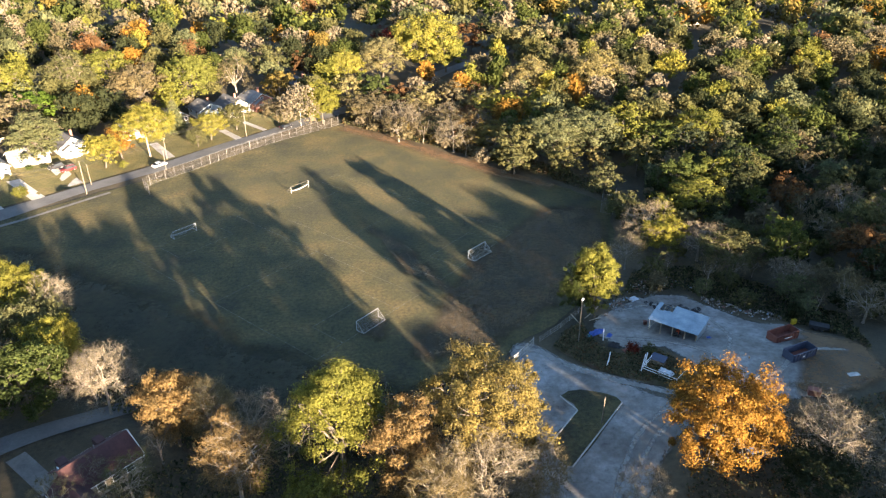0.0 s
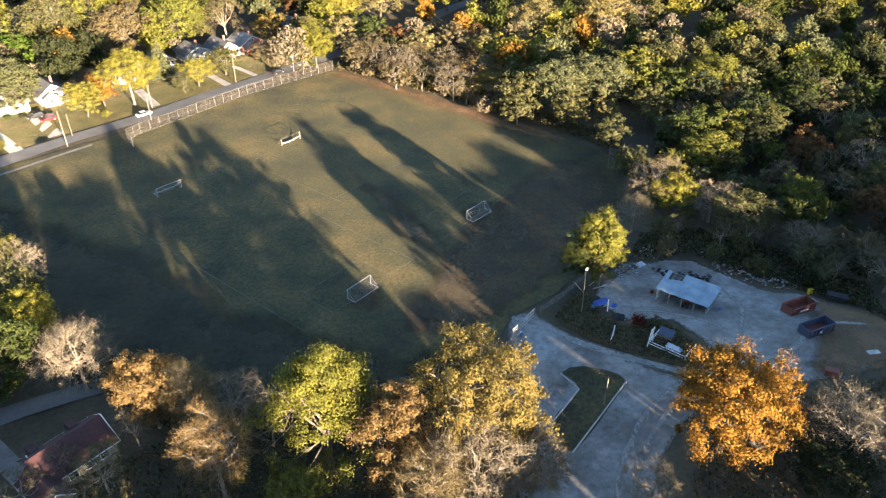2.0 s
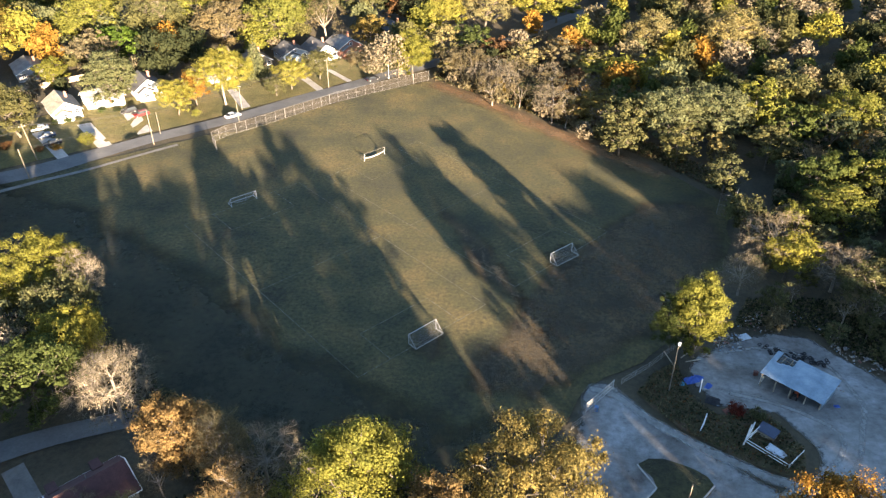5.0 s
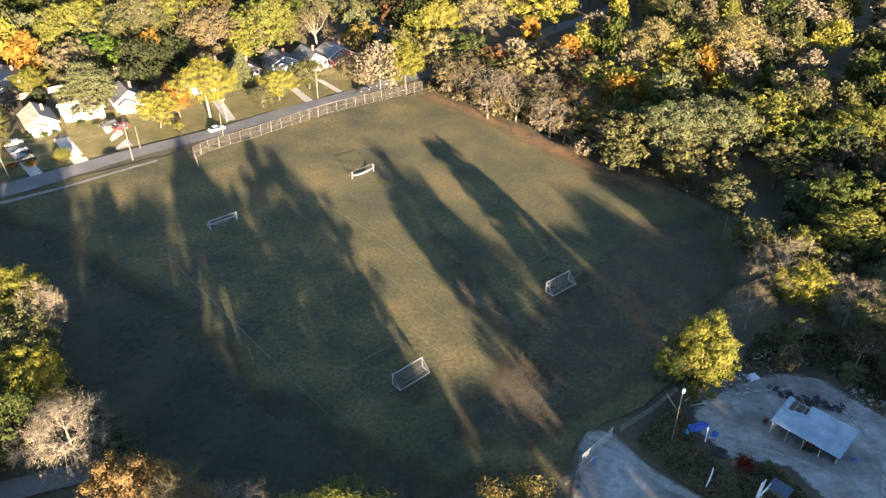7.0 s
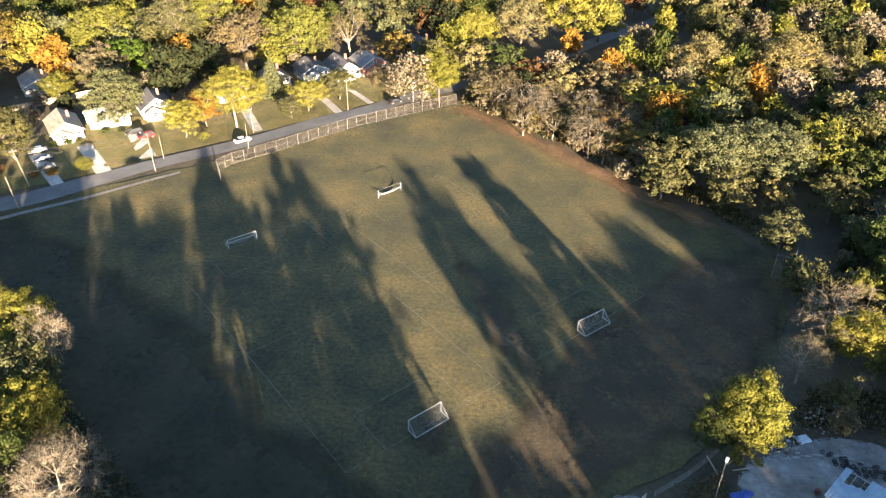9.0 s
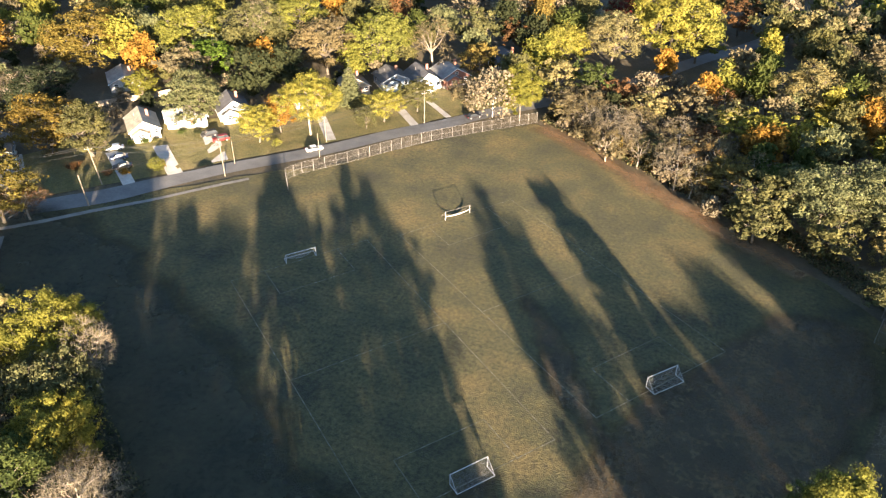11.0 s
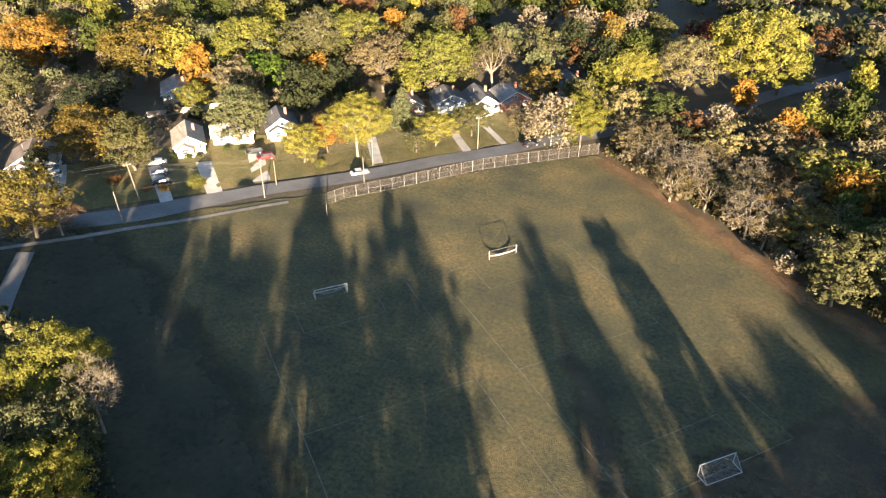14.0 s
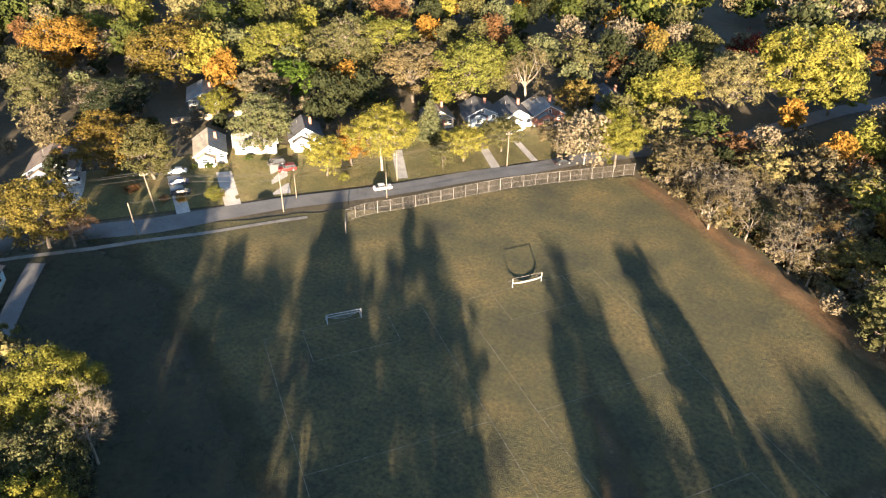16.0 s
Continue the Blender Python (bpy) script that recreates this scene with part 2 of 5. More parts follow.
PALE = frayed(mottled("pale_gravel", (0.24, 0.225, 0.20), (0.32, 0.305, 0.28), (0.39, 0.38, 0.355), 0.5, 2.2, 0.95, 0.04, (0.7, 1.15)), 0.8, 0.7)
OLD = mottled("old_concrete", (0.12, 0.112, 0.10), (0.165, 0.155, 0.14), (0.20, 0.19, 0.172), 0.4, 3, 0.9, 0.02, (0.8, 1.1))
DIRT = frayed(mottled("dirt", (0.10, 0.062, 0.028), (0.165, 0.092, 0.042), (0.215, 0.125, 0.058), 0.15, 1.4, 0.95, 0.06, (0.7, 1.2)), 0.5, 0.75)
WORN = frayed(mottled("worn_grass", (0.046, 0.035, 0.018), (0.076, 0.054, 0.027), (0.112, 0.079, 0.037), 0.15, 1.2, 0.95, 0.5, (0.55, 1.35), grain=3.5, push=1.0), 0.35, 0.8)
# darkened grass colour, standing in for the deeper shade close to the trees
PAINTED_SHADE = frayed(mottled("painted_shade_grass", (0.016, 0.019, 0.009), (0.030, 0.031, 0.014), (0.052, 0.044, 0.020), 0.09, 0.8, 0.95, 0.6, (0.5, 1.5), grain=3.5, push=1.0), 0.2, 0.9)
STEEL = painted("galvanised_steel", (0.30, 0.29, 0.275), 0.45, 0.6)
PALE_STEEL = painted("pale_steel", (0.50, 0.50, 0.48), 0.5, 0.2)
WIRE = painted("fence_wire", (0.17, 0.15, 0.125), 0.6, 0.3)
WHITE = painted("white_paint", (0.78, 0.77, 0.74), 0.5, 0.0, 0.12)
WOOD = mottled("weathered_wood", (0.22, 0.17, 0.12), (0.32, 0.26, 0.19), (0.42, 0.35, 0.26), 0.6, 4, 0.85, 0.02)
NETTING = painted("netting", (0.28, 0.28, 0.27), 0.8, 0.0, 0.1)
BLACK = painted("black_rubber", (0.02, 0.02, 0.022), 0.7, 0.0, 0.3)

# ---- the ground ----
FIELD_EDGE = [(-37, 253), (-52, 240.5), (-61, 231.5), (-69, 222), (-83, 206), (-90, 203), (-98, 196), (-112, 183), (-124, 169), (-136, 153), (-126, 138), (-108, 128),
              (-88, 126), (-72, 122), (-58, 109), (-40, 99), (-22, 94), (-4, 94), (8, 104), (12.5, 117), (17, 122), (23, 126), (30, 136), (38, 148), (44, 168), (45.5, 186),
              (36, 197), (22, 207), (8, 217), (-6, 230), (-20, 242)]
ax = np.concatenate([np.linspace(-3200, -420, 8), np.arange(-400, 401, 5), np.linspace(420, 3200, 8)])
ay = np.concatenate([np.linspace(-2500, -220, 8), np.arange(-200, 761, 5), np.linspace(780, 4000, 8)])
ground = new("ground", mesh_of("ground", [(x, y, level(x, y) - 0.14) for y in ay for x in ax],
                               [(j * len(ax) + i, j * len(ax) + i + 1, (j + 1) * len(ax) + i + 1, (j + 1) * len(ax) + i) for j in range(len(ay) - 1) for i in range(len(ax) - 1)], LITTER))
tagged(ground, "brown leaf-littered ground under the woods and gardens", "ground", "", "structure")
ground.data.polygons.foreach_set("use_smooth", [True] * len(ground.data.polygons))
draped("playing_field", wavy(FIELD_EDGE, 2, 0.7, 3), FIELD, 0.0, 3, "structure", "mown autumn grass of the playing field, worn brown in patches")

ROAD = [(-210, 62), (-176, 106), (-152, 138), (-130, 163.5), (-121.5, 174), (-114.5, 185.5), (-106, 196.5), (-98, 204.5), (-86, 216.5), (-73.5, 231.5), (-62, 243.5), (-52, 256), (-38, 269), (-20, 283.5), (-6.5, 300), (5, 317), (16, 332), (34, 362)]
draped("road", ribbon(curve_points(ROAD, 4), 2.9, 2.9), ASPHALT, 0.05, 2, "structure", "worn grey asphalt street beside the playing field")
draped("verge", wavy(ribbon(curve_points([(-150, 146), (-133.5, 166.5), (-118, 187.5), (-109, 199.5), (-89, 219.5), (-65, 246), (-52, 260), (-44, 268)], 4), 26, 0.3), 3, 0.3, 5), LAWN, 0.012, 4, "structure", "yellowing front lawns along the street")
draped("footpath", ribbon(curve_points([(-146, 136), (-128.2, 155.4), (-118.4, 169.3), (-108.3, 181.4), (-100.2, 190.6), (-96, 195)], 3), 0.6, 0.6), OLD, 0.08, 1.5, "structure", "pale concrete footpath along the grass")
draped("dirt_edge", wavy(ribbon(curve_points([(-36.5, 254), (-20, 243), (-4, 230), (10, 218), (24, 207.5), (36, 198.5)], 3), 2.5, 7.5), 1.5, 1.4, 8), DIRT, 0.02, 1.2, "structure", "bare reddish earth along the wood's edge", 5.0)
for line, wide in ((((-134.5, 191.5), (-120.5, 181)), 1.5), (((-126.3, 200.2), (-114.2, 190.3)), 1.9), (((-121, 214), (-108.5, 201)), 2.1), (((-97.8, 236), (-87.5, 222.5)), 1.4), (((-78, 249), (-69.5, 239.5)), 1.2), (((-72.5, 258), (-62.5, 248.5)), 0.9), (((-157, 180), (-149, 173), (-145, 168)), 3.2)):
    draped("drive", ribbon(curve_points(line, 2), wide, wide), CONCRETE, 0.03, 2, "structure", "pale concrete drive between front lawns")
draped("alley", ribbon(curve_points([(-112, 128), (-121, 139), (-129, 150)], 3), 1.7, 1.7), ASPHALT, 0.12, 2, "structure", "narrow grey asphalt lane at the field's corner")
draped("driveway", ribbon(curve_points([(-80, 80), (-68.5, 90.5), (-62, 95.5), (-54, 101)], 3), 2.4, 2.4), ASPHALT, 0.03, 3, "structure", "shaded asphalt drive under trees")
draped("garden_path", ribbon(curve_points([(-67, 86), (-62.5, 82.5), (-58, 79)], 2), 1.5, 1.5), OLD, 0.034, 2, "structure", "concrete path to the red-roofed house")

LOT = [(12, 116), (13.5, 119.5), (16, 121), (19, 120), (23.7, 113.8), (29.6, 109), (36.5, 102.6), (41.5, 99.5), (44.5, 101.5), (45.5, 107), (42, 114.5), (34, 116), (30.5, 121), (30.5, 126), (32, 130), (41, 136.5), (46.5, 138.5), (53.5, 138.5), (59.5, 132),
       (64, 126.5), (70, 125), (77, 116), (79.5, 106), (72, 100), (64.9, 97), (52, 96), (44, 96), (38, 89), (33.5, 83.6), (31, 75), (29, 58), (15, 58), (12, 70), (10.5, 82), (10, 92), (11, 100), (11.5, 108), (12, 112.5)]
draped("gravel_lot", wavy(LOT, 1.5, 0.6, 9), GRAVEL, 0.03, 1.2, "structure", "pale crushed-stone drive and storage yard", 1.6)
ISLAND = [(20.9, 103.3), (22.5, 104.6), (24.6, 104.8), (29.1, 102.8), (31.1, 100.4), (29.3, 97.4), (20.3, 86.4), (18.2, 92.6), (23.3, 99.5)]
draped("lot_island", wavy(curve_points(ISLAND + [ISLAND[0]], 1.2)[:-1], 1.0, 0.12, 4), FIELD, 0.06, 1.5, "structure", "dark grass island in the gravel drive")
for line, wide in ((((13.5, 118.5), (18, 117.5), (24, 112), (33, 105.5), (42, 100.5), (52, 99)), 1.0), (((24, 62), (26, 80), (32, 92), (40, 99), (47, 104), (50, 111), (44, 117), (36, 120)), 0.55), (((26.5, 62), (28.5, 80), (34.5, 91), (43, 98), (50, 104), (53, 111), (56, 120), (54, 130), (46, 134), (37, 131)), 0.5), (((47, 100), (58, 104), (68, 112), (76, 112)), 0.7)):
    draped("wheel_track", wavy(ribbon(curve_points(line, 2), wide * 1.3, wide * 1.3), 1.2, 0.3, wide * 9), PALE, 0.05, 0.6, "structure", "pale wheel-worn track in the gravel", wide * 1.1)
for spot in ([(56, 98), (66, 98), (70, 102), (58, 103)], [(58, 96), (72, 98), (82, 104), (80, 116), (72, 124), (66, 116), (62, 106)]):
    draped("bare_earth", wavy(spot, 1.2, 1.6, spot[0][0]), DIRT, 0.04, 1.0, "structure", "trodden brown earth in the yard", 3.0)
for spot in ([(4, 150), (12, 148), (18, 158), (12, 166), (4, 160)], [(-20, 121), (-10, 119), (-8, 130), (-18, 132)], [(-10, 114), (6, 112), (20, 126), (34, 142), (44, 162), (44, 186), (26, 186), (12, 166), (2, 146)], [(-34, 224), (-30, 221), (-28, 226), (-32, 228)], [(-120, 168), (-104, 178), (-92, 192), (-98, 186), (-112, 170)], [(-12, 150), (6, 128), (12, 128), (-4, 158), (-30, 190)]):
    draped("worn_patch", wavy(spot, 1.5, 1.8, spot[0][1]), WORN, 0.016, 1.5, "structure", "worn dry brown patch in the grass", 5.0)

# shade along the field's near edge, laid on as a darker sheet
draped("lush_patch", wavy([(-150, 158), (-138, 126), (-108, 108), (-84, 106), (-66, 100), (-57, 94), (-40, 84), (-22, 84), (0, 86), (14, 104), (8, 118), (-8, 112), (-36, 126), (-58, 142), (-78, 152), (-98, 164), (-116, 170), (-134, 168)], 3, 3.0, 21), PAINTED_SHADE, 0.06, 2.5, "structure", "painted shade on the grass at the field's lower corner", 12.0)

# ---- trees ----
rng = np.random.default_rng(7)


def unit(n):
    v = rng.normal(size=(n, 3))
    return v / np.linalg.norm(v, axis=1, keepdims=True)


def leaf_faces(p, nrm, size):
    """Bent four-cornered leaf clumps at the places p."""
    n = len(p)
    nrm = nrm / np.linalg.norm(nrm, axis=1, keepdims=True)
    u = np.cross(nrm, unit(n))
    u /= np.linalg.norm(u, axis=1, keepdims=True) + 1e-9
    w = np.cross(nrm, u)
    s = size * rng.uniform(0.55, 1.25, (n, 1))
    k = rng.uniform(0.45, 1.0, (n, 1))
    b = rng.uniform(-0.35, 0.35, (n, 1))
    corners = np.stack([p - u * s * 0.5 - w * s * k * 0.4, p + u * s * 0.55 + nrm * s * b, p - u * s * rng.uniform(-0.2, 0.3, (n, 1)) + w * s * k * 0.6], 1)
    return corners.reshape(-1, 3), np.arange(3 * n).reshape(-1, 3)


def crown_lobes(shape, r, h, rich=True):
    """Lobes (centre, radius) of a crown of radius r on a tree of height h."""
    lobes = []
    if shape == "C":
        for k in range(14):
            f = k / 13
            z, rr = h * (0.12 + 0.85 * f), r * (1.05 - f)
            for a in range(5 if f < 0.8 else 1):
                t = a * 1.257 + k * 0.7
                lobes.append((rr * 0.6 * math.cos(t), rr * 0.6 * math.sin(t), z, max(0.35, rr * 0.45)))
        return np.array(lobes)
    low, n = {"R": (0.10, 58), "H": (0.06, 60), "T": (0.12, 40), "S": (0.42, 54), "B": (0.3, 30)}[shape]
    for k in range(n if rich else 17):
        d = unit(1)[0]
        mid, tall = h * (low + 1) / 2, h * (1 - low) / 2
        rl = r * (rng.uniform(0.13, 0.28) if rich else rng.uniform(0.2, 0.4))
        wide = 0.72 if shape != "T" else 0.6
        out = (r - rl * 0.6) * wide / 0.72 * rng.uniform(0.68, 1.1)
        lobes.append((d[0] * out, d[1] * out, mid + d[2] * max(0.2, tall - rl * 0.8) * rng.uniform(0.8, 1.08), rl))
    lobes.append((0, 0, h * (low + 0.35), r * 0.55))
    lobes.append((rng.normal() * r * 0.15, rng.normal() * r * 0.15, h - r * 0.36, r * 0.38))
    return np.array(lobes)


ICO = bmesh.new()
bmesh.ops.create_icosphere(ICO, subdivisions=1, radius=1)
ICO_V, ICO_F = np.array([tuple(v.co) for v in ICO.verts]), np.array([[v.index for v in f.verts] for f in ICO.faces])
ICO.free()
OCT_V, OCT_F = np.array([(1, 0, 0), (0, 1, 0), (-1, 0, 0), (0, -1, 0), (0, 0, 1), (0, 0, -1)], float), np.array([(0, 1, 4), (1, 2, 4), (2, 3, 4), (3, 0, 4), (1, 0, 5), (2, 1, 5), (3, 2, 5), (0, 3, 5)])


def crown_arrays(shape, r, h, n, size, rich=True, core=0.62):
    """A crown: inner masses of foliage and leaf clumps all over them."""
    lobes = crown_lobes(shape, r, h, rich)
    area = lobes[:, 3] ** 2
    pick = rng.choice(len(lobes), n, p=area / area.sum())
    d = unit(n)
    d[:, 2] = np.where(d[:, 2] < -0.5, -d[:, 2], d[:, 2])
    c, rl = lobes[pick, :3], lobes[pick, 3:]
    p = c + d * rl * rng.uniform(0.55, 1.45, (n, 1)) * np.array([1, 1, 0.92])
    far = np.linalg.norm(p[:, None] - lobes[None, :, :3], axis=2) / lobes[None, :, 3]
    keep = (far.min(1) > 0.56) & (p[:, 2] > h * 0.05)
    p, d = p[keep], d[keep]
    v, f = leaf_faces(p, 0.62 * d + 0.8 * unit(len(p)), size)
    if core:
        bv, bf = (ICO_V, ICO_F) if rich else (OCT_V, OCT_F)
        k = len(lobes)
        cv = lobes[:, None, :3] + bv[None] * lobes[:, None, 3:] * core * rng.uniform(0.8, 1.15, (k, len(bv), 1))
        cf = bf[None] + (np.arange(k) * len(bv))[:, None, None]
        return np.concatenate([v, cv.reshape(-1, 3)]), np.concatenate([f, cf.reshape(-1, 3) + len(v)])
    return v, f


LOW = {"R": 0.16, "H": 0.14, "T": 0.12, "S": 0.34, "P": 0.16, "B": 0.22}


def crown_reach(shape, d, bumps):
    """How far the crown reaches in the directions d, as a share of its radii; uneven, with lobes."""
    f = (d[:, 2] + 1) / 2
    reach = 0.86 + 0.36 * np.exp(13.0 * ((d @ bumps.T) - 1)).max(1)
    if shape == "S":
        reach = reach * (0.86 + 0.2 * (1 - np.abs(2 * f - 1)))
    return reach


def tubes(segs):
    """Tapered branches as one set of faces."""
    verts, faces = [], []
    for a, b, r0, r1 in segs:
        way = b - a
        ln = np.linalg.norm(way)
        if ln < 1e-4:
            continue
        way = way / ln
        u = np.cross(way, (0.3, 0.9, 0.31))
        u /= np.linalg.norm(u)
        w = np.cross(way, u)
        i, m = len(verts), 6 if r0 > 0.12 else 3
        for p, rr in ((a, r0), (b, r1)):
            for k in range(m):
                t = 2 * math.pi * k / m
                verts.append(p + rr * (math.cos(t) * u + math.sin(t) * w))
        for k in range(m):
            faces.append((i + k, i + (k + 1) % m, i + m + (k + 1) % m))
            faces.append((i + k, i + m + (k + 1) % m, i + m + k))
    return verts, faces


def grown_tree(shape, r, h, boughs, tufts, leaves, size, bare=0.0, twigs=0):
    """A tree that branches from trunk to limbs, boughs and twig ends; leaf clumps gather round the ends.
    bare: the share of ends without leaves; twigs: thin sprays at each bare end."""
    low = LOW[shape]
    mid, tall = h * (low + 1) / 2, h * (1 - low) / 2
    bumps = unit(19)
    axes = np.array([r, r, tall])

    def spots(n, near, far):
        d = unit(n)
        d[:, 2] = np.where(rng.random(n) < 0.35, np.abs(d[:, 2]), d[:, 2])
        q = np.array([0, 0, mid]) + d * axes * (crown_reach(shape, d, bumps) * rng.uniform(near, far, n))[:, None] * 0.95
        if shape == "P":
            f = ((q[:, 2] - h * low) / (h * (1 - low))).clip(0.02, 0.98)
            q[:, :2] *= (np.minimum(1.0, 0.62 + 2.2 * f) * 1.5 * (1 - f) ** 0.95 / (2 * np.sqrt(f * (1 - f)))).clip(0.25, 2.2)[:, None]
        return d, q
    rad = 0.017 * h
    lean = rng.normal(size=2) * 0.02 * h
    fork = np.array([lean[0], lean[1], h * (low + 0.08)])
    head = np.array([lean[0] * 2, lean[1] * 2, h * 0.66])
    segs = [(np.array([0, 0, -0.6]), np.array([0, 0, 0.5]), rad * 1.7, rad * 1.15), (np.array([0, 0, 0.5]), fork, rad * 1.15, rad * 0.95), (fork, head, rad * 0.9, rad * 0.4)]
    nodes = [head]
    for k in range(8):
        a = k * 0.785 + rng.uniform(-0.3, 0.3)
        out = rng.uniform(0.35, 0.55)
        q = np.array([math.cos(a) * r * out, math.sin(a) * r * out, mid + tall * rng.uniform(-0.35, 0.5)])
        p = fork + (head - fork) * rng.uniform(0, 0.6)
        bend = p * 0.45 + q * 0.55 + np.array([0, 0, -0.06 * h]) * rng.uniform(0, 1)
        segs += [(p, bend, rad * 0.55, rad * 0.4), (bend, q, rad * 0.4, rad * 0.26)]
        nodes += [q, bend]
    nodes = np.array(nodes)
    _, bq = spots(boughs, 0.5, 0.85)
    for q in bq:
        p = nodes[np.argmin(np.linalg.norm(nodes - q, axis=1) + 0.6 * np.maximum(0, nodes[:, 2] - q[2]))]
        bend = (p + q) / 2 + unit(1)[0] * 0.05 * h
        segs += [(p, bend, rad * 0.24, rad * 0.16), (bend, q, rad * 0.16, rad * 0.09)]
    n_in = tufts // 4
    d0, q0 = spots(n_in, 0.35, 0.75)
    d1, q1 = spots(tufts - n_in, 0.72, 1.06)
    d, q = np.concatenate([d0, d1]), np.concatenate([q0, q1])
    root = bq[np.argmin(np.linalg.norm(q[:, None] - bq[None], axis=2), axis=1)]
    if tufts > 150:
        segs += [(a, b, rad * 0.09, rad * 0.04) for a, b in zip(root, q)]
    off = rng.random(tufts) < bare
    tv, tf = [], []
    for e, o, a in zip(q[off], d[off], root[off]):
        for _ in range(twigs):
            w = 0.5 * o + 0.8 * unit(1)[0] + np.array([0, 0, 0.2])
            w /= np.linalg.norm(w)
            side = np.cross(w, unit(1)[0])
            side *= (0.0017 if tufts > 150 else 0.003) * h / (np.linalg.norm(side) + 1e-9)
            base = a + (e - a) * rng.uniform(0.35, 1.0)
            ln = h * rng.uniform(0.05, 0.12)
            i = len(tv)
            tv += [base - side, base + side, base + w * ln]
            tf.append((i, i + 1, i + 2))
    on = np.flatnonzero(~off)
    if leaves and len(on):
        weight = rng.uniform(0.35, 1.6, len(on))
        pick = on[rng.choice(len(on), leaves, p=weight / weight.sum())]
        spread = (0.25 + 0.028 * r) * (0.5 + 0.9 * rng.random(len(q)))
        o = rng.normal(size=(leaves, 3)) * np.array([1.15, 1.15, 0.7])
        p = q[pick] + o * spread[pick][:, None]
        lv, lf = leaf_faces(p, 0.5 * d[pick] + 0.4 * o + 0.55 * unit(leaves), size)
    else:
        lv, lf = np.zeros((0, 3)), np.zeros((0, 3), int)
    trunk = tubes(segs)
    if tv:
        lv, lf = np.concatenate([np.array(tv), lv]), np.concatenate([np.array(tf), lf + len(tv)])
    return trunk, (lv, lf)


def conifer(r, h, n, size):
    crown = crown_arrays("C", r, h, n, size)
    return tubes([(np.array([0, 0, -0.6]), np.array([0, 0, h * 0.85]), 0.02 * h, 0.005 * h)]), crown


def tree_model(shape, detail, h=14.0, r=None):
    """The meshes of one tree: trunk with its limbs, crown. By itself 14 m high with a crown of 6 m radius."""
    r = r or {"T": 4.6, "C": 3.4}.get(shape, 6.0)
    boughs, tufts, leaves, size = {"hero": (80, 270, 50000, 0.33), "near": (50, 210, 12500, 0.42), "mid": (22, 84, 2900, 0.74)}[detail]
    if shape == "C":
        trunk, crown = conifer(r, h, leaves // 2, size)
    elif shape == "B":
        trunk, crown = grown_tree(shape, r, h, boughs, int(tufts * 1.5), leaves // 9, size * 0.55, 0.72, {"hero": 15, "near": 12, "mid": 14}[detail])
    elif shape == "S":
        trunk, crown = grown_tree(shape, r, h, boughs, int(tufts * 0.8), int(leaves * 0.8), size, 0.1, 4)
    else:
        k = min(1.0, (r / 6.0) ** 1.4) if detail == "hero" else 1.0
        trunk, crown = grown_tree(shape, r, h, boughs, int(tufts * k), int(leaves * k * (0.7 if shape == "T" else 1)), size, 0.05, 4)
    wood = mesh_of("trunk", [tuple(v) for v in trunk[0]], trunk[1], BARK if shape not in "BS" else TWIG)
    return wood, mesh_of("crown", crown[0].tolist(), crown[1].tolist(), LEAF["olive"])


MODELS = {(s, d): [tree_model(s, d) for _ in range(k)] for s, d, k in (("R", "near", 5), ("T", "near", 3), ("S", "near", 1), ("B", "near", 4), ("C", "near", 1), ("R", "mid", 8), ("T", "mid", 4), ("B", "mid", 5), ("C", "mid", 1))}
LOOKS = {"lime": "yellow-green", "bright": "bright green", "green": "deep green", "dark": "dark green", "olive": "olive", "grey": "grey-green", "gold": "golden brown", "yellow": "bright yellow",
         "orange": "orange", "rust": "rust-brown", "red": "red", "cream": "pale yellow", "tan": "tan", "amber": "amber-coloured", "bare": "grey-brown", "autumn": "green and orange"}
SHAPES = {"R": "broad tree with %s autumn leaves", "T": "slender tree with %s autumn leaves", "H": "broad tree with %s autumn leaves", "P": "tall pyramidal tree with %s autumn leaves", "S": "tall spreading tree with %s leaves", "B": "nearly leafless tree with %s twigs", "C": "pointed conifer with %s needles"}
planted = []


def plant(x, y, h, r, colour, shape, detail="mid", place="", group=""):
    """One tree. The nearest ones are grown singly at their own size, the others share a few models."""
    if r > 9.5 and shape == "R" and detail == "mid":
        detail = "near"
    if shape in "RHS" and r > 0.6 * h and detail != "hero":
        h, r = h * 1.12, max(0.6 * h, 0.85 * r)
    root = thing("tree", x, y, label=SHAPES[shape] % LOOKS[colour] + place, category="tree", group=group)
    if detail == "hero":
        trunk, leaves = tree_model(shape, detail, h, r)
        size = Matrix()
    else:
        models = MODELS.get((shape, detail)) or MODELS[("R", detail)]
        trunk, leaves = models[rng.integers(len(models))]
        base = {"T": 4.6, "C": 3.4}.get(shape, 6.0)
        size = Matrix.Diagonal((r / base, r / base, h / 14.0, 1))
    root.matrix_world = pose(x, y, level(x, y) - 0.1, 0, 0, rng.uniform(0, 360)) @ size
    for name, me in (("trunk", trunk), ("crown", leaves)):
        ob = new(name, me)
        ob.parent = root
        if name == "crown":
            ob.material_slots[0].link = "OBJECT"
            ob.material_slots[0].material = LEAF[colour]
    planted.append((x, y, r))
    return root


def plant_rows(rows, detail, place, group=""):
    for x, y, h, r, colour, shape in rows:
        plant(x, y, h, r, colour, shape, detail, place, group)


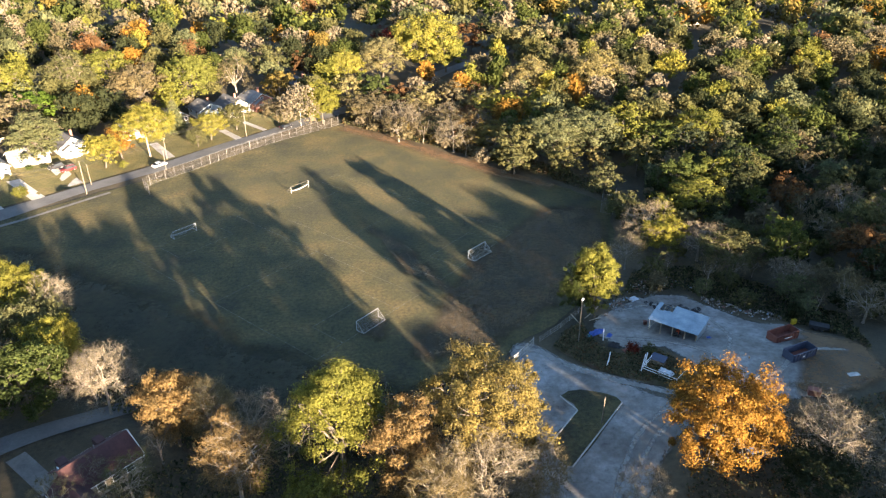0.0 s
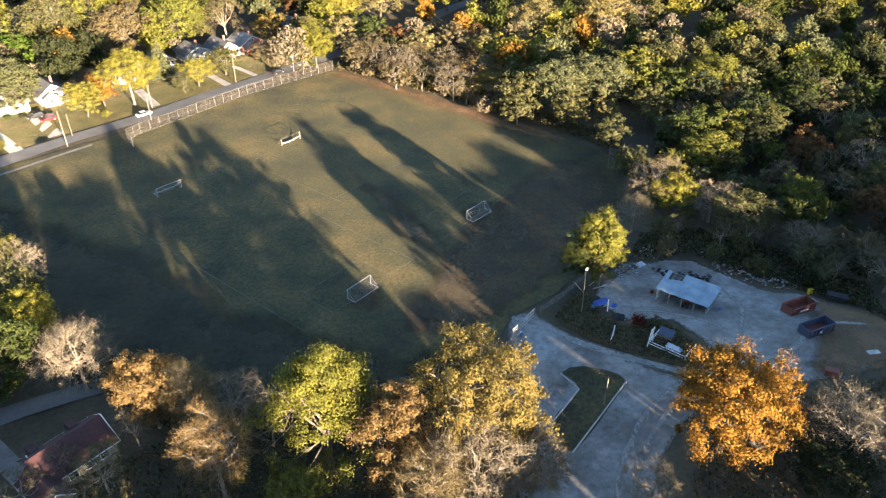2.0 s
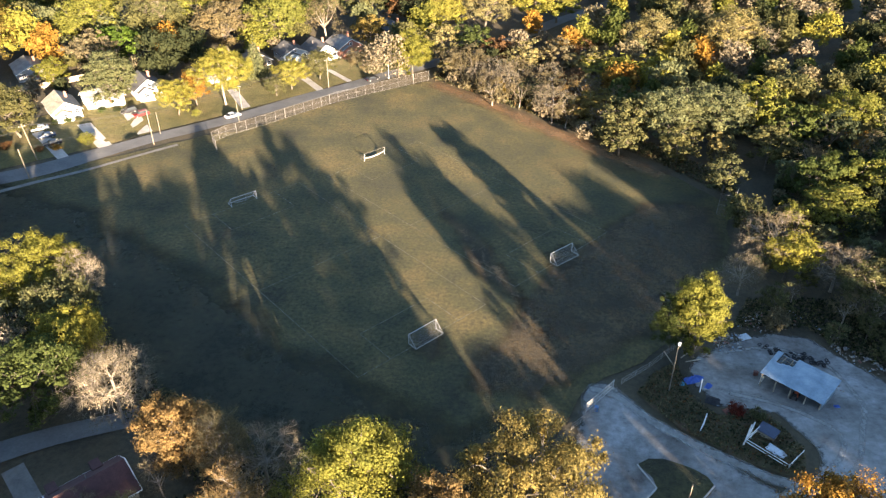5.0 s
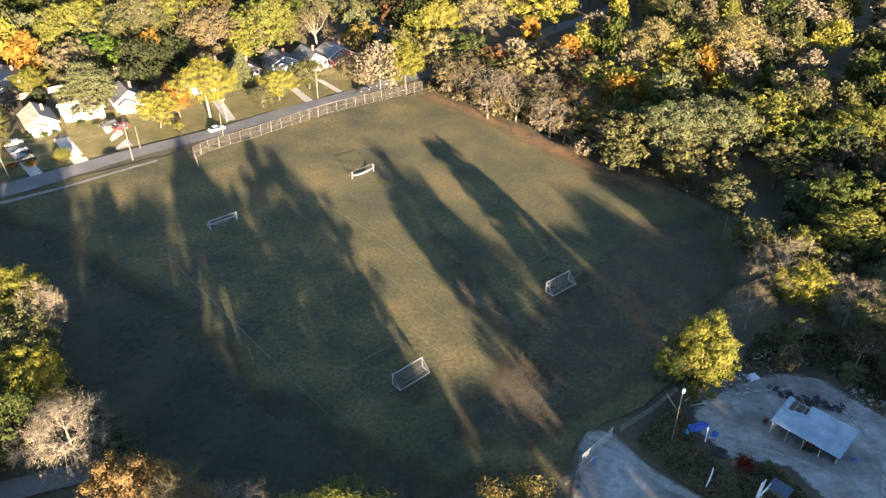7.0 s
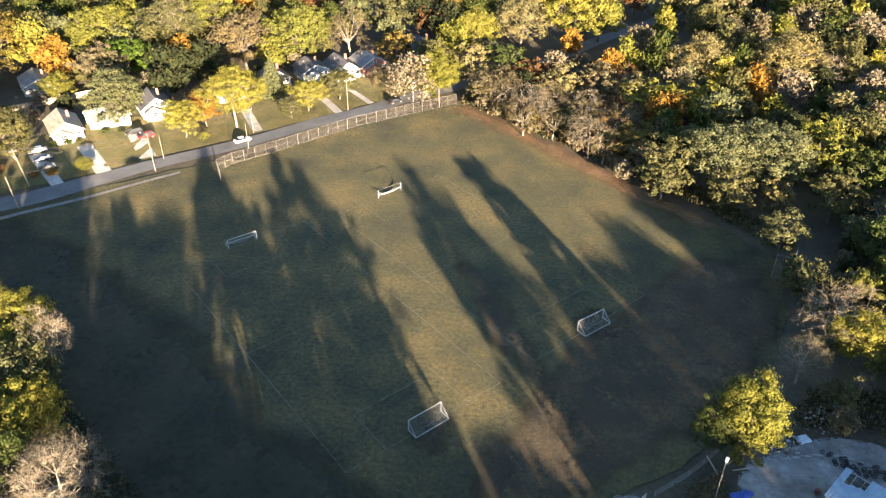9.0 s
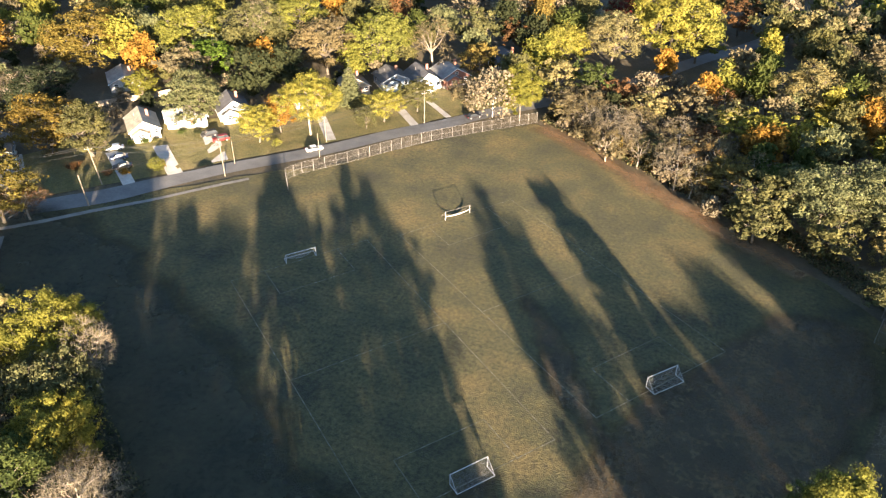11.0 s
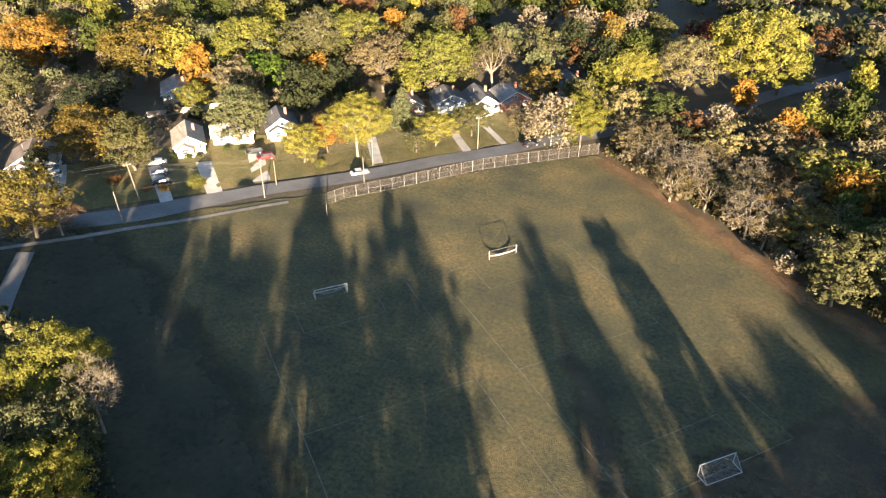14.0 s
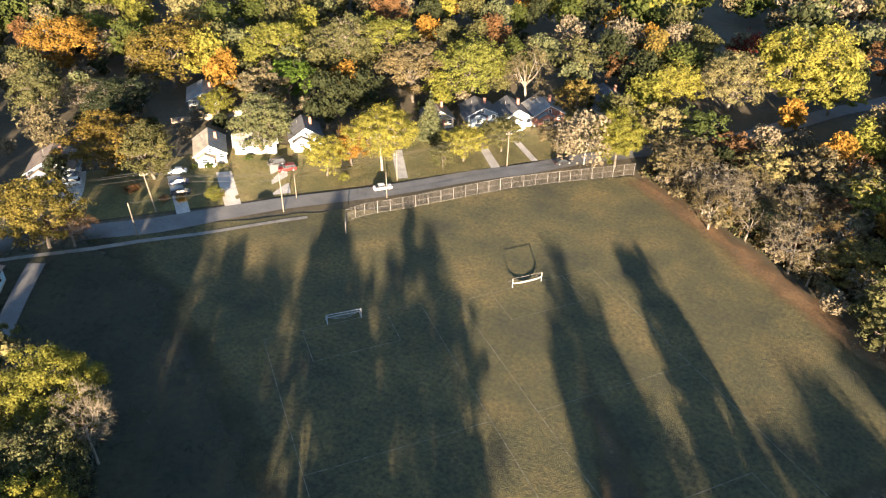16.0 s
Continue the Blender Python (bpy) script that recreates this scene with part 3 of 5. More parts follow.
plant_rows([
    (-15.6, 84.4, 22.6, 10.6, "lime", "P"),
    (5.6, 84.6, 22.6, 9.6, "gold", "R"),
    (-5.2, 79.2, 19.8, 5.2, "amber", "T"),
    (41.0, 83.4, 18.0, 8.5, "orange", "H"),
    (-42.6, 89.8, 14.4, 5.2, "amber", "T"),
    (5.6, 74.2, 17.6, 6.8, "bare", "B"),
    (-0.2, 72.4, 16.6, 4.8, "tan", "B"),
    (13.6, 78.2, 13, 5.2, "tan", "B"),
    (-36.4, 89.6, 14.4, 4.0, "tan", "B"),
    (-57.0, 97.8, 13.6, 6.6, "bare", "B"),
    (-29.8, 78.4, 16.4, 5.4, "amber", "B"),
    (31.6, 129.2, 16.4, 4.5, "lime", "R"),
    (-70.5, 107.6, 13.6, 5.6, "yellow", "R"),
    (-85.0, 122.4, 15.4, 8.0, "lime", "R"),
    (-94.4, 223.7, 17.0, 9.2, "yellow", "S"),
    (-43.2, 256.2, 15.0, 6.6, "lime", "R"),
], "hero", " near the field")
plant_rows([
    (27.8, 130.6, 11.5, 3.8, "green", "R"),
    (28.7, 75.5, 9, 4.5, "bare", "B"),
    (56.1, 79.9, 13, 7, "bare", "B"),
    (53, 77, 9, 5.6, "dark", "T"),
    (60, 84, 9, 5, "tan", "B"),
    (-62.4, 103.4, 11, 4.4, "tan", "B"),
    (-77.4, 122.4, 15, 4.8, "bare", "B"),
    (-70.5, 98.5, 13, 8.2, "green", "R"),
    (-76.5, 114.5, 15, 6, "olive", "R"),
    (-31.5, 91.5, 10, 6, "bare", "B"),
    (-25.0, 88.6, 8, 4.6, "grey", "B"),
    (-51.6, 79.2, 6.2, 2.8, "bare", "B"),
    (-45.0, 76.8, 9, 4.4, "olive", "B"),
    (-18.8, 74.2, 10, 4.6, "lime", "R"),
    (50.5, 161.4, 11, 7.9, "bare", "B"),
    (52.4, 156.0, 11, 5.2, "yellow", "T"),
    (42.4, 149.2, 9, 4.7, "tan", "B"),
    (60.6, 153.4, 10, 6.8, "bare", "B"),
    (65.3, 147.8, 10, 6.9, "olive", "T"),
    (65.6, 175, 12, 7, "lime", "T"),
    (85.8, 125.1, 9, 6.6, "tan", "B"),
    (75.7, 138.5, 9, 5.4, "bare", "B"),
], "near", " near the field")
plant_rows([
    (-105.0, 214.5, 11, 5.6, "yellow", "R"),
    (-103.0, 222.3, 11, 4.6, "orange", "T"),
    (-78.8, 238.9, 9, 6.8, "yellow", "R"),
    (-81.5, 232.7, 6, 4.5, "olive", "R"),
    (-72.7, 249.3, 9, 5.7, "olive", "R"),
    (-59.1, 256, 9, 5.4, "tan", "R"),
    (-124.2, 214.9, 14, 8.8, "grey", "R"),
    (-148.1, 185.7, 13, 12.4, "autumn", "R"),
    (-137, 187.9, 14, 6.7, "olive", "T"),
    (-131.7, 155, 14, 10, "autumn", "R"),
    (-128, 158.3, 9, 5.4, "rust", "B"),
    (-92.5, 245, 15, 3.9, "grey", "C"),
    (-150, 223.3, 8, 4.9, "lime", "R"),
    (-181.8, 204.1, 11, 6.6, "tan", "B"),
], "near", " by the street")
plant_rows([
    (-172.6, 208.8, 11, 10.8, "dark", "R"),
    (-118.5, 188.9, 3.5, 2.3, "lime", "R"),
    (-191.8, 197.8, 13, 8.6, "olive", "R"),
    (-155.2, 175, 8, 3.1, "dark", "R"),
], "near", " by the street")
plant_rows([
    (-155.9, 254.3, 18, 12.7, "lime", "R"),
    (-139, 242.3, 14, 8.2, "bright", "R"),
    (-181, 236.2, 18, 15.7, "autumn", "R"),
    (-218.9, 227.4, 17, 13.9, "orange", "R"),
    (-138.9, 230.5, 14, 8.6, "tan", "R"),
    (-137, 267.6, 18, 11.1, "olive", "R"),
    (-136.6, 267, 19, 7.6, "bare", "B"),
    (-111.8, 267.3, 17, 12.3, "tan", "R"),
    (-95.1, 274.9, 18, 11.9, "lime", "R"),
    (-79.7, 281, 17, 8.6, "tan", "B"),
    (-69.9, 297.1, 14, 9.4, "olive", "R"),
    (-62.9, 278.6, 11, 7, "gold", "R"),
    (-54.5, 298.8, 12, 7.5, "rust", "R"),
    (-39.4, 291.6, 14, 9.8, "yellow", "R"),
    (-24.5, 301.8, 17, 10.1, "cream", "R"),
    (-6.8, 308, 22, 14, "yellow", "R"),
], "mid", " behind the houses")
plant_rows([
    (1.6, 310.3, 16, 9.4, "lime", "R"),
    (13.8, 346.3, 12, 8.2, "rust", "R"),
    (-27.2, 339, 13, 6.3, "red", "R"),
    (-127.1, 278.9, 16, 9.7, "lime", "R"),
], "mid", " behind the houses")
plant_rows([
    (-36, 268.9, 13, 6.8, "cream", "R"),
    (-25.3, 271, 12, 7.2, "green", "R"),
    (-17.5, 266.7, 11, 5.7, "rust", "T"),
    (-30.2, 255.8, 8, 4.6, "cream", "T"),
    (-23.9, 252.5, 11, 6.8, "tan", "B"),
    (-14.3, 246.5, 11, 6.5, "bare", "B"),
    (-14.7, 235.9, 9, 5.5, "tan", "B"),
    (-7.1, 258, 13, 6.4, "cream", "R"),
    (4.4, 263.1, 12, 6.6, "tan", "R"),
    (12, 267.8, 11, 5.7, "rust", "B"),
    (3.6, 226.7, 11, 6.3, "bare", "B"),
    (16.5, 254.1, 12, 6.8, "yellow", "T"),
    (15.7, 227.6, 11, 6.1, "gold", "T"),
    (11.7, 237.7, 11, 5.5, "tan", "B"),
    (26.1, 225.6, 12, 6.6, "green", "R"),
    (21.8, 208, 10, 6, "olive", "R"),
], "mid", " at the field's edge")
plant_rows([
    (-3.7, 239.6, 8, 5.6, "olive", "T"),
    (-31.5, 262, 9, 4.4, "cream", "B"),
    (-26.5, 250.5, 8, 4.2, "tan", "B"),
    (-20.5, 248, 9, 4.6, "bare", "B"),
    (-17.5, 242.5, 8.5, 4.4, "tan", "B"),
    (-10.5, 240, 10, 5.2, "bare", "B"),
    (-6.5, 235, 9, 4.8, "tan", "B"),
    (-8.5, 249, 11, 5.4, "tan", "B"),
    (0.5, 231.5, 9, 4.8, "bare", "B"),
    (1.5, 246, 11, 5.2, "bare", "B"),
    (7.5, 223.5, 9.5, 5.0, "tan", "B"),
    (9.5, 231, 11, 5.6, "amber", "B"),
    (18.5, 218.5, 9, 5.0, "bare", "B"),
    (20.5, 231, 11, 5.4, "tan", "B"),
    (8.5, 246.5, 10, 4.8, "rust", "T"),
], "mid", " at the field's edge")
plant_rows([
    (-27.1, 258.4, 10, 9.4, "tan", "T"),
    (-12.3, 245.3, 10, 7.9, "bare", "B"),
    (3.2, 237.2, 11, 8.1, "tan", "B"),
    (14.6, 257.2, 12, 8.3, "cream", "T"),
    (12.2, 226.6, 9, 7, "gold", "T"),
    (23.7, 214.3, 13, 8.8, "olive", "R"),
    (34.2, 215.8, 15, 10.7, "grey", "R"),
    (46, 218.2, 15, 10.9, "grey", "R"),
    (36.3, 204.7, 10, 6.8, "olive", "R"),
    (59, 225.2, 14, 8.5, "lime", "R"),
    (58.1, 205.1, 11, 7.9, "olive", "R"),
    (66.6, 215.4, 12, 8.3, "green", "R"),
    (46.7, 206.1, 9, 3.8, "cream", "T"),
    (66.8, 199.8, 10, 6.1, "tan", "B"),
    (32.9, 249.6, 14, 6.5, "yellow", "R"),
    (34, 278.7, 15, 10.7, "cream", "R"),
], "mid", " at the wood's edge")
plant_rows([
    (58, 280.8, 16, 12.5, "cream", "R"),
    (69.3, 281.5, 13, 8.1, "bare", "B"),
    (83, 226.7, 13, 9.7, "lime", "R"),
    (80.9, 212.8, 9, 4.1, "orange", "R"),
], "mid", " at the wood's edge")

# the woods, tree by tree, and the far woods beyond
CLEAR = [FIELD_EDGE, LOT, ribbon(ROAD, 5, 5), [(-158, 150), (-90, 215), (-50, 256), (-52, 288), (-72, 278), (-100, 258), (-128, 228), (-146, 210), (-168, 184)], [(12, 60), (12, 100), (20, 60)],
         [(-70, 76), (-46, 76), (-46, 100), (-66, 100)], ribbon([(-80, 65), (-62, 98), (-50, 106)], 3, 3), [(17, 118), (48, 104), (50, 112), (30, 128)],
         [(38, 60), (38, 92), (52, 92), (52, 60)], [(-134, 136), (-118, 126), (-112, 140), (-128, 150)], [(-6, 291), (6, 310), (20, 326), (24, 312), (12, 286)]]


def free(x, y, gap):
    if any(inside(x, y, p) for p in CLEAR):
        return False
    return all((x - a) ** 2 + (y - b) ** 2 > (gap * (r if r < gap else gap) + 0.01) * 1.0 if r < gap else (x - a) ** 2 + (y - b) ** 2 > (0.75 * r) ** 2 for a, b, r in planted[-900:])


JOINED = {}


def fill(count, area, palette, heights, joined=False, gap=5.5, place=" in the woods", tries=14, leaves=1000, size=1.2):
    x0, x1, y0, y1 = area
    names = [c for c, k in palette for _ in range(k)]
    for _ in range(count):
        for _ in range(tries):
            x, y = rng.uniform(x0, x1), rng.uniform(y0, y1)
            if free(x, y, gap):
                c = names[rng.integers(len(names))]
                shape = "B" if c in ("bare",) or (c == "tan" and rng.random() < 0.5) else ("T" if rng.random() < 0.2 else "R")
                h = rng.uniform(*heights)
                r = h * rng.uniform(0.36, 0.5)
                if joined:
                    v, f = crown_arrays("R" if shape == "B" else shape, r, h, leaves, size, False, 0 if shape == "B" else 0.66)
                    JOINED.setdefault(c, []).append((v + [x, y, level(x, y)], f))
                    planted.append((x, y, r))
                else:
                    plant(x, y, h, r, c, shape, "mid", place)
                break


GREENS = [("green", 5), ("dark", 6), ("olive", 5), ("grey", 3), ("lime", 1), ("rust", 1), ("tan", 2), ("bare", 2)]
MIXED = [("lime", 5), ("olive", 7), ("green", 5), ("tan", 3), ("gold", 1), ("yellow", 1), ("cream", 2), ("orange", 1), ("rust", 1), ("bare", 4), ("grey", 4), ("dark", 3)]
CLEAR.append([(-56, 250), (-34, 248), (-30, 262), (-44, 276), (-56, 268)])
fill(34, (-150, -66, 66, 130), MIXED, (9, 15), place=" at the field's corner")
fill(20, (-60, 14, 64, 97), [("olive", 4), ("tan", 3), ("bare", 4), ("dark", 1)], (5, 9), gap=4, place=" below the field")
fill(30, (46, 110, 60, 92), [("bare", 4), ("tan", 3), ("olive", 1)], (5, 8), place=" beside the yard")
fill(26, (46, 82, 128, 172), [("grey", 3), ("bare", 3), ("olive", 3), ("tan", 2), ("gold", 1)], (5, 8), gap=4.5, place=" behind the yard")
CLEAR.append([(36, 143), (48, 139), (60, 127), (80, 127), (74, 150), (62, 168), (46, 172)])
CLEAR.append([(24, 196), (45, 190), (60, 190), (64, 212), (50, 226), (30, 226)])
fill(120, (45, 150, 128, 225), GREENS, (8, 14), place=" in the dense wood")
fill(110, (90, 230, 95, 260), GREENS, (9, 15), True)
fill(210, (-20, 230, 225, 345), MIXED[:8] + GREENS, (9, 15), True, leaves=1200, size=1.05)
fill(100, (-270, -30, 235, 345), MIXED, (11, 18), True, gap=9, leaves=1500, size=0.95)
fill(60, (-290, -140, 90, 245), MIXED, (10, 16), True, gap=9, leaves=1500, size=0.95)
fill(130, (-270, -60, 225, 345), [("dark", 4), ("bare", 3), ("olive", 2), ("tan", 1)], (4, 7), True, gap=4, leaves=420, size=0.9)
fill(40, (-250, -140, 120, 225), [("dark", 4), ("bare", 2), ("olive", 2)], (4, 7), True, gap=4, leaves=420, size=0.9)
fill(150, (-30, 60, 200, 285), [("olive", 2), ("tan", 5), ("bare", 5), ("gold", 1), ("cream", 1), ("rust", 1)], (4, 7), True, gap=3.5, leaves=420, size=0.95)
fill(150, (45, 130, 125, 225), [("olive", 2), ("tan", 2), ("dark", 5)], (4, 7), True, gap=3.5, leaves=420, size=0.95)
# unseen tree belt added sunward, shaped to throw the shadows over yard and field


def shade_end(s):
    """How far the belt's shadow reaches, along the light, at the place s across it."""
    return next(u for edge, u in ((-17, 272), (-12, 245), (2, 190), (20, 168), (25.5, 202), (28, 152), (46, 134), (56.5, 142), (61, 120), (67, 110), (72, 104), (76, 98), (79.6, 101), (82.6, 205), (84, 108), (90, 128), (102, 138), (112, 150), (119, 162), (142, 142), (999, 174)) if s < edge)


for s in np.arange(-80, 270, 1.5):
    for k in range(3 if -20 < s < 142 else 2):
        a, u = s + rng.uniform(-0.6, 0.6), -10 - 20 * k + rng.uniform(-5, 5)
        x, y = 0.835 * a - 0.55 * u, 0.55 * a + 0.835 * u
        spire = 79.6 < a < 82.6
        h = (shade_end(a) - u) * math.tan(SUN_HEIGHT) * rng.uniform(0.95 if spire else 0.90, 1.0) - level(x, y)
        v, f = crown_arrays("T", rng.uniform(1.4, 2.0) + (1.3 if a < 55 or a > 104 else 0), h, 300, 1.0, False, 0.85)
        JOINED.setdefault(("olive", "tan", "gold", "lime")[rng.integers(4)], []).append((v + [x, y, level(x, y)], f))


def far_woods(colours, count):
    """Distant trees that nobody could count, spread over the country beyond."""
    for _ in range(count):
        far, a = math.sqrt(rng.uniform(250 ** 2, 640 ** 2)), radians(rng.uniform(-36, 64))
        x, y = -far * math.sin(a), 30 + far * math.cos(a)
        if any(inside(x, y, p) for p in CLEAR[10:11]) or -265 < x < 225 and y < 340:
            continue
        h = rng.uniform(10, 17)
        v, f = crown_arrays("R", h * rng.uniform(0.42, 0.58), h, 190, 2.0, False)
        JOINED.setdefault(colours[rng.integers(len(colours))], []).append((v + [x, y, level(x, y)], f))


far_woods([c for c, k in (("olive", 7), ("lime", 5), ("tan", 4), ("green", 5), ("gold", 2), ("cream", 2), ("dark", 5), ("grey", 3), ("rust", 1), ("bare", 5), ("orange", 1), ("yellow", 1)) for _ in range(k)], 1600)
# olive, tan, gold and lime also hold the added, unseen belt trees
for colour, bits in JOINED.items():
    starts = np.cumsum([0] + [len(v) for v, _ in bits[:-1]])
    me = mesh_of("woods", np.concatenate([v for v, _ in bits]).tolist(), np.concatenate([f + k for (_, f), k in zip(bits, starts)]).tolist(), LEAF[colour])
    tagged(new("woods", me), "distant %s autumn treetops of the woods" % LOOKS[colour], "woods", "", "stuff")

# ---- the playing field ----
LINE = mottled("worn_line_paint", (0.075, 0.07, 0.038), (0.125, 0.118, 0.078), (0.25, 0.24, 0.19), 1.2, 5, 0.9, 0.01)


def goal_model(x, y, turn, label, sag):
    """A football goal 6.4 m wide; the net hangs behind, towards local +y. sag: how far the net droops."""
    g = thing("football_goal", x, y, turn, label=label, category="football goal", group="goals on the field")
    w, h, d = 3.2, 2.13, 2.0
    bars = PALE_STEEL if sag < 2 else WIRE
    for s in (-1, 1):
        part("post", rod((s * w, 0, 0), (s * w, 0, h), 0.06, sides=8), PALE_STEEL, g)
        part("base_bar", rod((s * w, 0, 0.06), (s * w, d, 0.06), 0.05 if sag < 2 else 0.03, sides=6), bars, g)
        part("stay", rod((s * w, 0.0, h), (s * w, d, 0.08), 0.035, sides=6), bars, g)
    part("crossbar", rod((-w - 0.06, 0, h), (w + 0.06, 0, h), 0.06 if sag < 2 else 0.04, sides=8), bars, g)
    part("back_bar", rod((-w, d, 0.06), (w, d, 0.06), 0.05 if sag < 2 else 0.03, sides=6), bars, g)
    bm = bmesh.new()
    n, m = 26, 11

    def spot(i, j):
        u, v = i / n, j / m
        droop = sag * math.sin(math.pi * u) * math.sin(math.pi * v)
        return Vector(((2 * u - 1) * w, d * v - droop * 0.3, max(0.05, h * (1 - v) - droop)))
    for i in range(n + 1):
        for j in range(m):
            add_rod(bm, spot(i, j), spot(i, j + 1), 0.008, sides=3)
    for j in range(m + 1):
        for i in range(n):
            add_rod(bm, spot(i, j), spot(i + 1, j), 0.008, sides=3)
    for s in (-1, 1):
        for k in range(1, 7):
            add_rod(bm, (s * w, d * k / 7, 0.05), (s * w, d * k / 7, h * (1 - k / 7)), 0.008, sides=3)
            add_rod(bm, (s * w, 0, h * k / 7), (s * w, d * (1 - k / 7), h * k / 7), 0.008, sides=3)
    if sag < 2:
        tagged(part("net", bm, NETTING, g, "sagging white net"), kind="stuff")
    else:
        bm.free()
    return g


def pitch(a, b, wide):
    """Two goals' middles and the worn lines of the pitch between them."""
    a, b = Vector(a), Vector(b)
    way = (b - a).normalized()
    side = Vector((way.y, -way.x))

    def at(along, across):
        p = a + way * along + side * across
        return (p.x, p.y)
    ln = (b - a).length
    lines = [(at(0, -wide), at(ln, -wide)), (at(0, wide), at(ln, wide)), (at(0, -wide), at(0, wide)), (at(ln, -wide), at(ln, wide)), (at(ln / 2, -wide), at(ln / 2, wide))]
    for e, s in ((0, 1), (ln, -1)):
        lines += [(at(e, -8), at(e + s * 9, -8)), (at(e, 8), at(e + s * 9, 8)), (at(e + s * 9, -8), at(e + s * 9, 8))]
    for p, q in lines:
        d = (Vector(q) - Vector(p)).normalized() * 0.05
        draped("line_marking", wavy(ribbon([p, q], 0.055, 0.055), 2.0, 0.03, 2), LINE, 0.02, 50, "structure", "faded white pitch line on the grass")
    return math.degrees(math.atan2(side.y, side.x))


pitch((-41.3, 195.7), (8.8, 156.6), 15)
pitch((-66.0, 168), (-15.0, 126.5), 15)
GOAL_A = goal_model(-41.3, 195.7, 50, "white football goal with a bundled bright net", 2)
goal_model(-66.0, 168.0, 48, "white football goal with a low sagging net", 1.0)
goal_model(8.2, 156.9, 228, "white football goal with a slack grey net", 0.4)
goal_model(-15.7, 127.2, 231, "white football goal with a taut net", 0.15)
# the net that lies rolled up between the posts of the far goal
bm = bmesh.new()
ring = []
for i in range(25):
    u = i / 24
    z, wd = 1.0 - 0.72 * math.sin(math.pi * u) ** 0.7, 0.10 + 0.10 * math.sin(math.pi * u)
    c = Vector(((2 * u - 1) * 3.15, 0.15 + 0.5 * math.sin(math.pi * u), z))
    ring.append([bm.verts.new(c + Vector((0, wd * math.cos(t) * (1 + 0.2 * math.sin(7 * u + t)), wd * 0.9 * math.sin(t)))) for t in (0, 1.05, 2.1, 3.14, 4.2, 5.25)])
for p, q in zip(ring, ring[1:]):
    for k in range(6):
        bm.faces.new((p[k], p[(k + 1) % 6], q[(k + 1) % 6], q[k]))
part("bundled_net", bm, NETTING, GOAL_A, "thick white roll of net")


def wire_panel(wide, high, gap=0.27, r=0.008):
    """Crossed wires in the local x-z plane."""
    bm = bmesh.new()
    n = int((wide + high) / gap)
    for k in range(n + 1):
        a = k * gap
        for s in (0, 1):
            x0, z0 = (a, 0) if a <= wide else (wide, a - wide)
            x1, z1 = (a - high, high) if a - high >= 0 else (0, a)
            if abs(x0 - x1) < 0.02:
                continue
            if s:
                x0, x1 = wide - x0, wide - x1
            add_rod(bm, (x0, 0, z0), (x1, 0, z1), r, sides=3)
    return bm


def chain_fence(name, line, high, bay, label, thick_every=0):
    """A chain-link fence along a line of corners: posts, rails and wire panels."""
    fence = thing(name, *line[0], label=label, category="fence", z=0)
    fence.matrix_world = Matrix()
    k = 0
    shared = {}
    for a, b in zip(line, line[1:]):
        n = max(1, round(math.dist(a, b) / bay))
        turn = math.degrees(math.atan2(b[1] - a[1], b[0] - a[0]))
        for i in range(n + (1 if b == line[-1] else 0)):
            x, y = a[0] + (b[0] - a[0]) * i / n, a[1] + (b[1] - a[1]) * i / n
            r = 0.06 if thick_every and k % thick_every == 0 else 0.04
            part("post", rod((x, y, level(x, y) - 0.1), (x, y, level(x, y) + high + 0.05), r, sides=6), STEEL, fence)
            k += 1
            if i < n:
                x1, y1 = a[0] + (b[0] - a[0]) * (i + 1) / n, a[1] + (b[1] - a[1]) * (i + 1) / n
                for z in (0.08, high * 0.5, high):
                    part("rail", rod((x, y, level(x, y) + z), (x1, y1, level(x1, y1) + z), 0.022, sides=5), STEEL, fence)
                wide = round(math.dist((x, y), (x1, y1)), 2)
                if (wide, high) not in shared:
                    me = bpy.data.meshes.new("wire_panel")
                    bp = wire_panel(wide, high)
                    bp.to_mesh(me)
                    bp.free()
                    me.materials.append(WIRE)
                    shared[(wide, high)] = me
                ob = tagged(new("wire_panel", shared[(wide, high)]), kind="stuff")
                ob.parent = fence
                ob.matrix_basis = pose(x, y, level(x, y) + 0.04, 0, 0, turn)
    return fence


chain_fence("street_fence", [(-84.1, 193.6), (-87.2, 198), (-85.1, 202.4), (-77, 211.6), (-69.1, 221.9), (-61.4, 231.5), (-52.3, 240.2), (-37.4, 254)], 3.05, 3.0, "tall galvanised chain-link fence between field and street", 5)
chain_fence("backstop", [(42.8, 180.2), (45.8, 179.0), (47.2, 183.5)], 5.5, 2.6, "tall wire backstop at the wood's edge")
GATE = thing("metal_gate", 13.4, 113.0, math.degrees(math.atan2(6.0, 4.4)), label="pale tubular metal gate at the gravel drive's end", category="gate")
for z in (0.2, 1.1, 1.95):
    part("gate_rail", rod((0, 0, z), (7.4, 0, z), 0.035), PALE_STEEL, GATE)
for k in range(22):
    part("gate_bar", rod((7.4 * k / 21, 0, -0.05 if k % 7 == 0 else 0.2), (7.4 * k / 21, 0, 2.1 if k % 7 == 0 else 1.95), 0.06 if k % 7 == 0 else 0.026), PALE_STEEL, GATE)
chain_fence("lot_fence", [(11.2, 109.0), (15.4, 113.8)], 1.2, 2.3, "low wire fence at the lot's edge")
chain_fence("field_corner_fence", [(19.2, 120.3), (24, 125), (28.6, 130.6), (34, 139), (40, 147)], 1.2, 3.0, "low rusty wire fence overgrown with weeds")

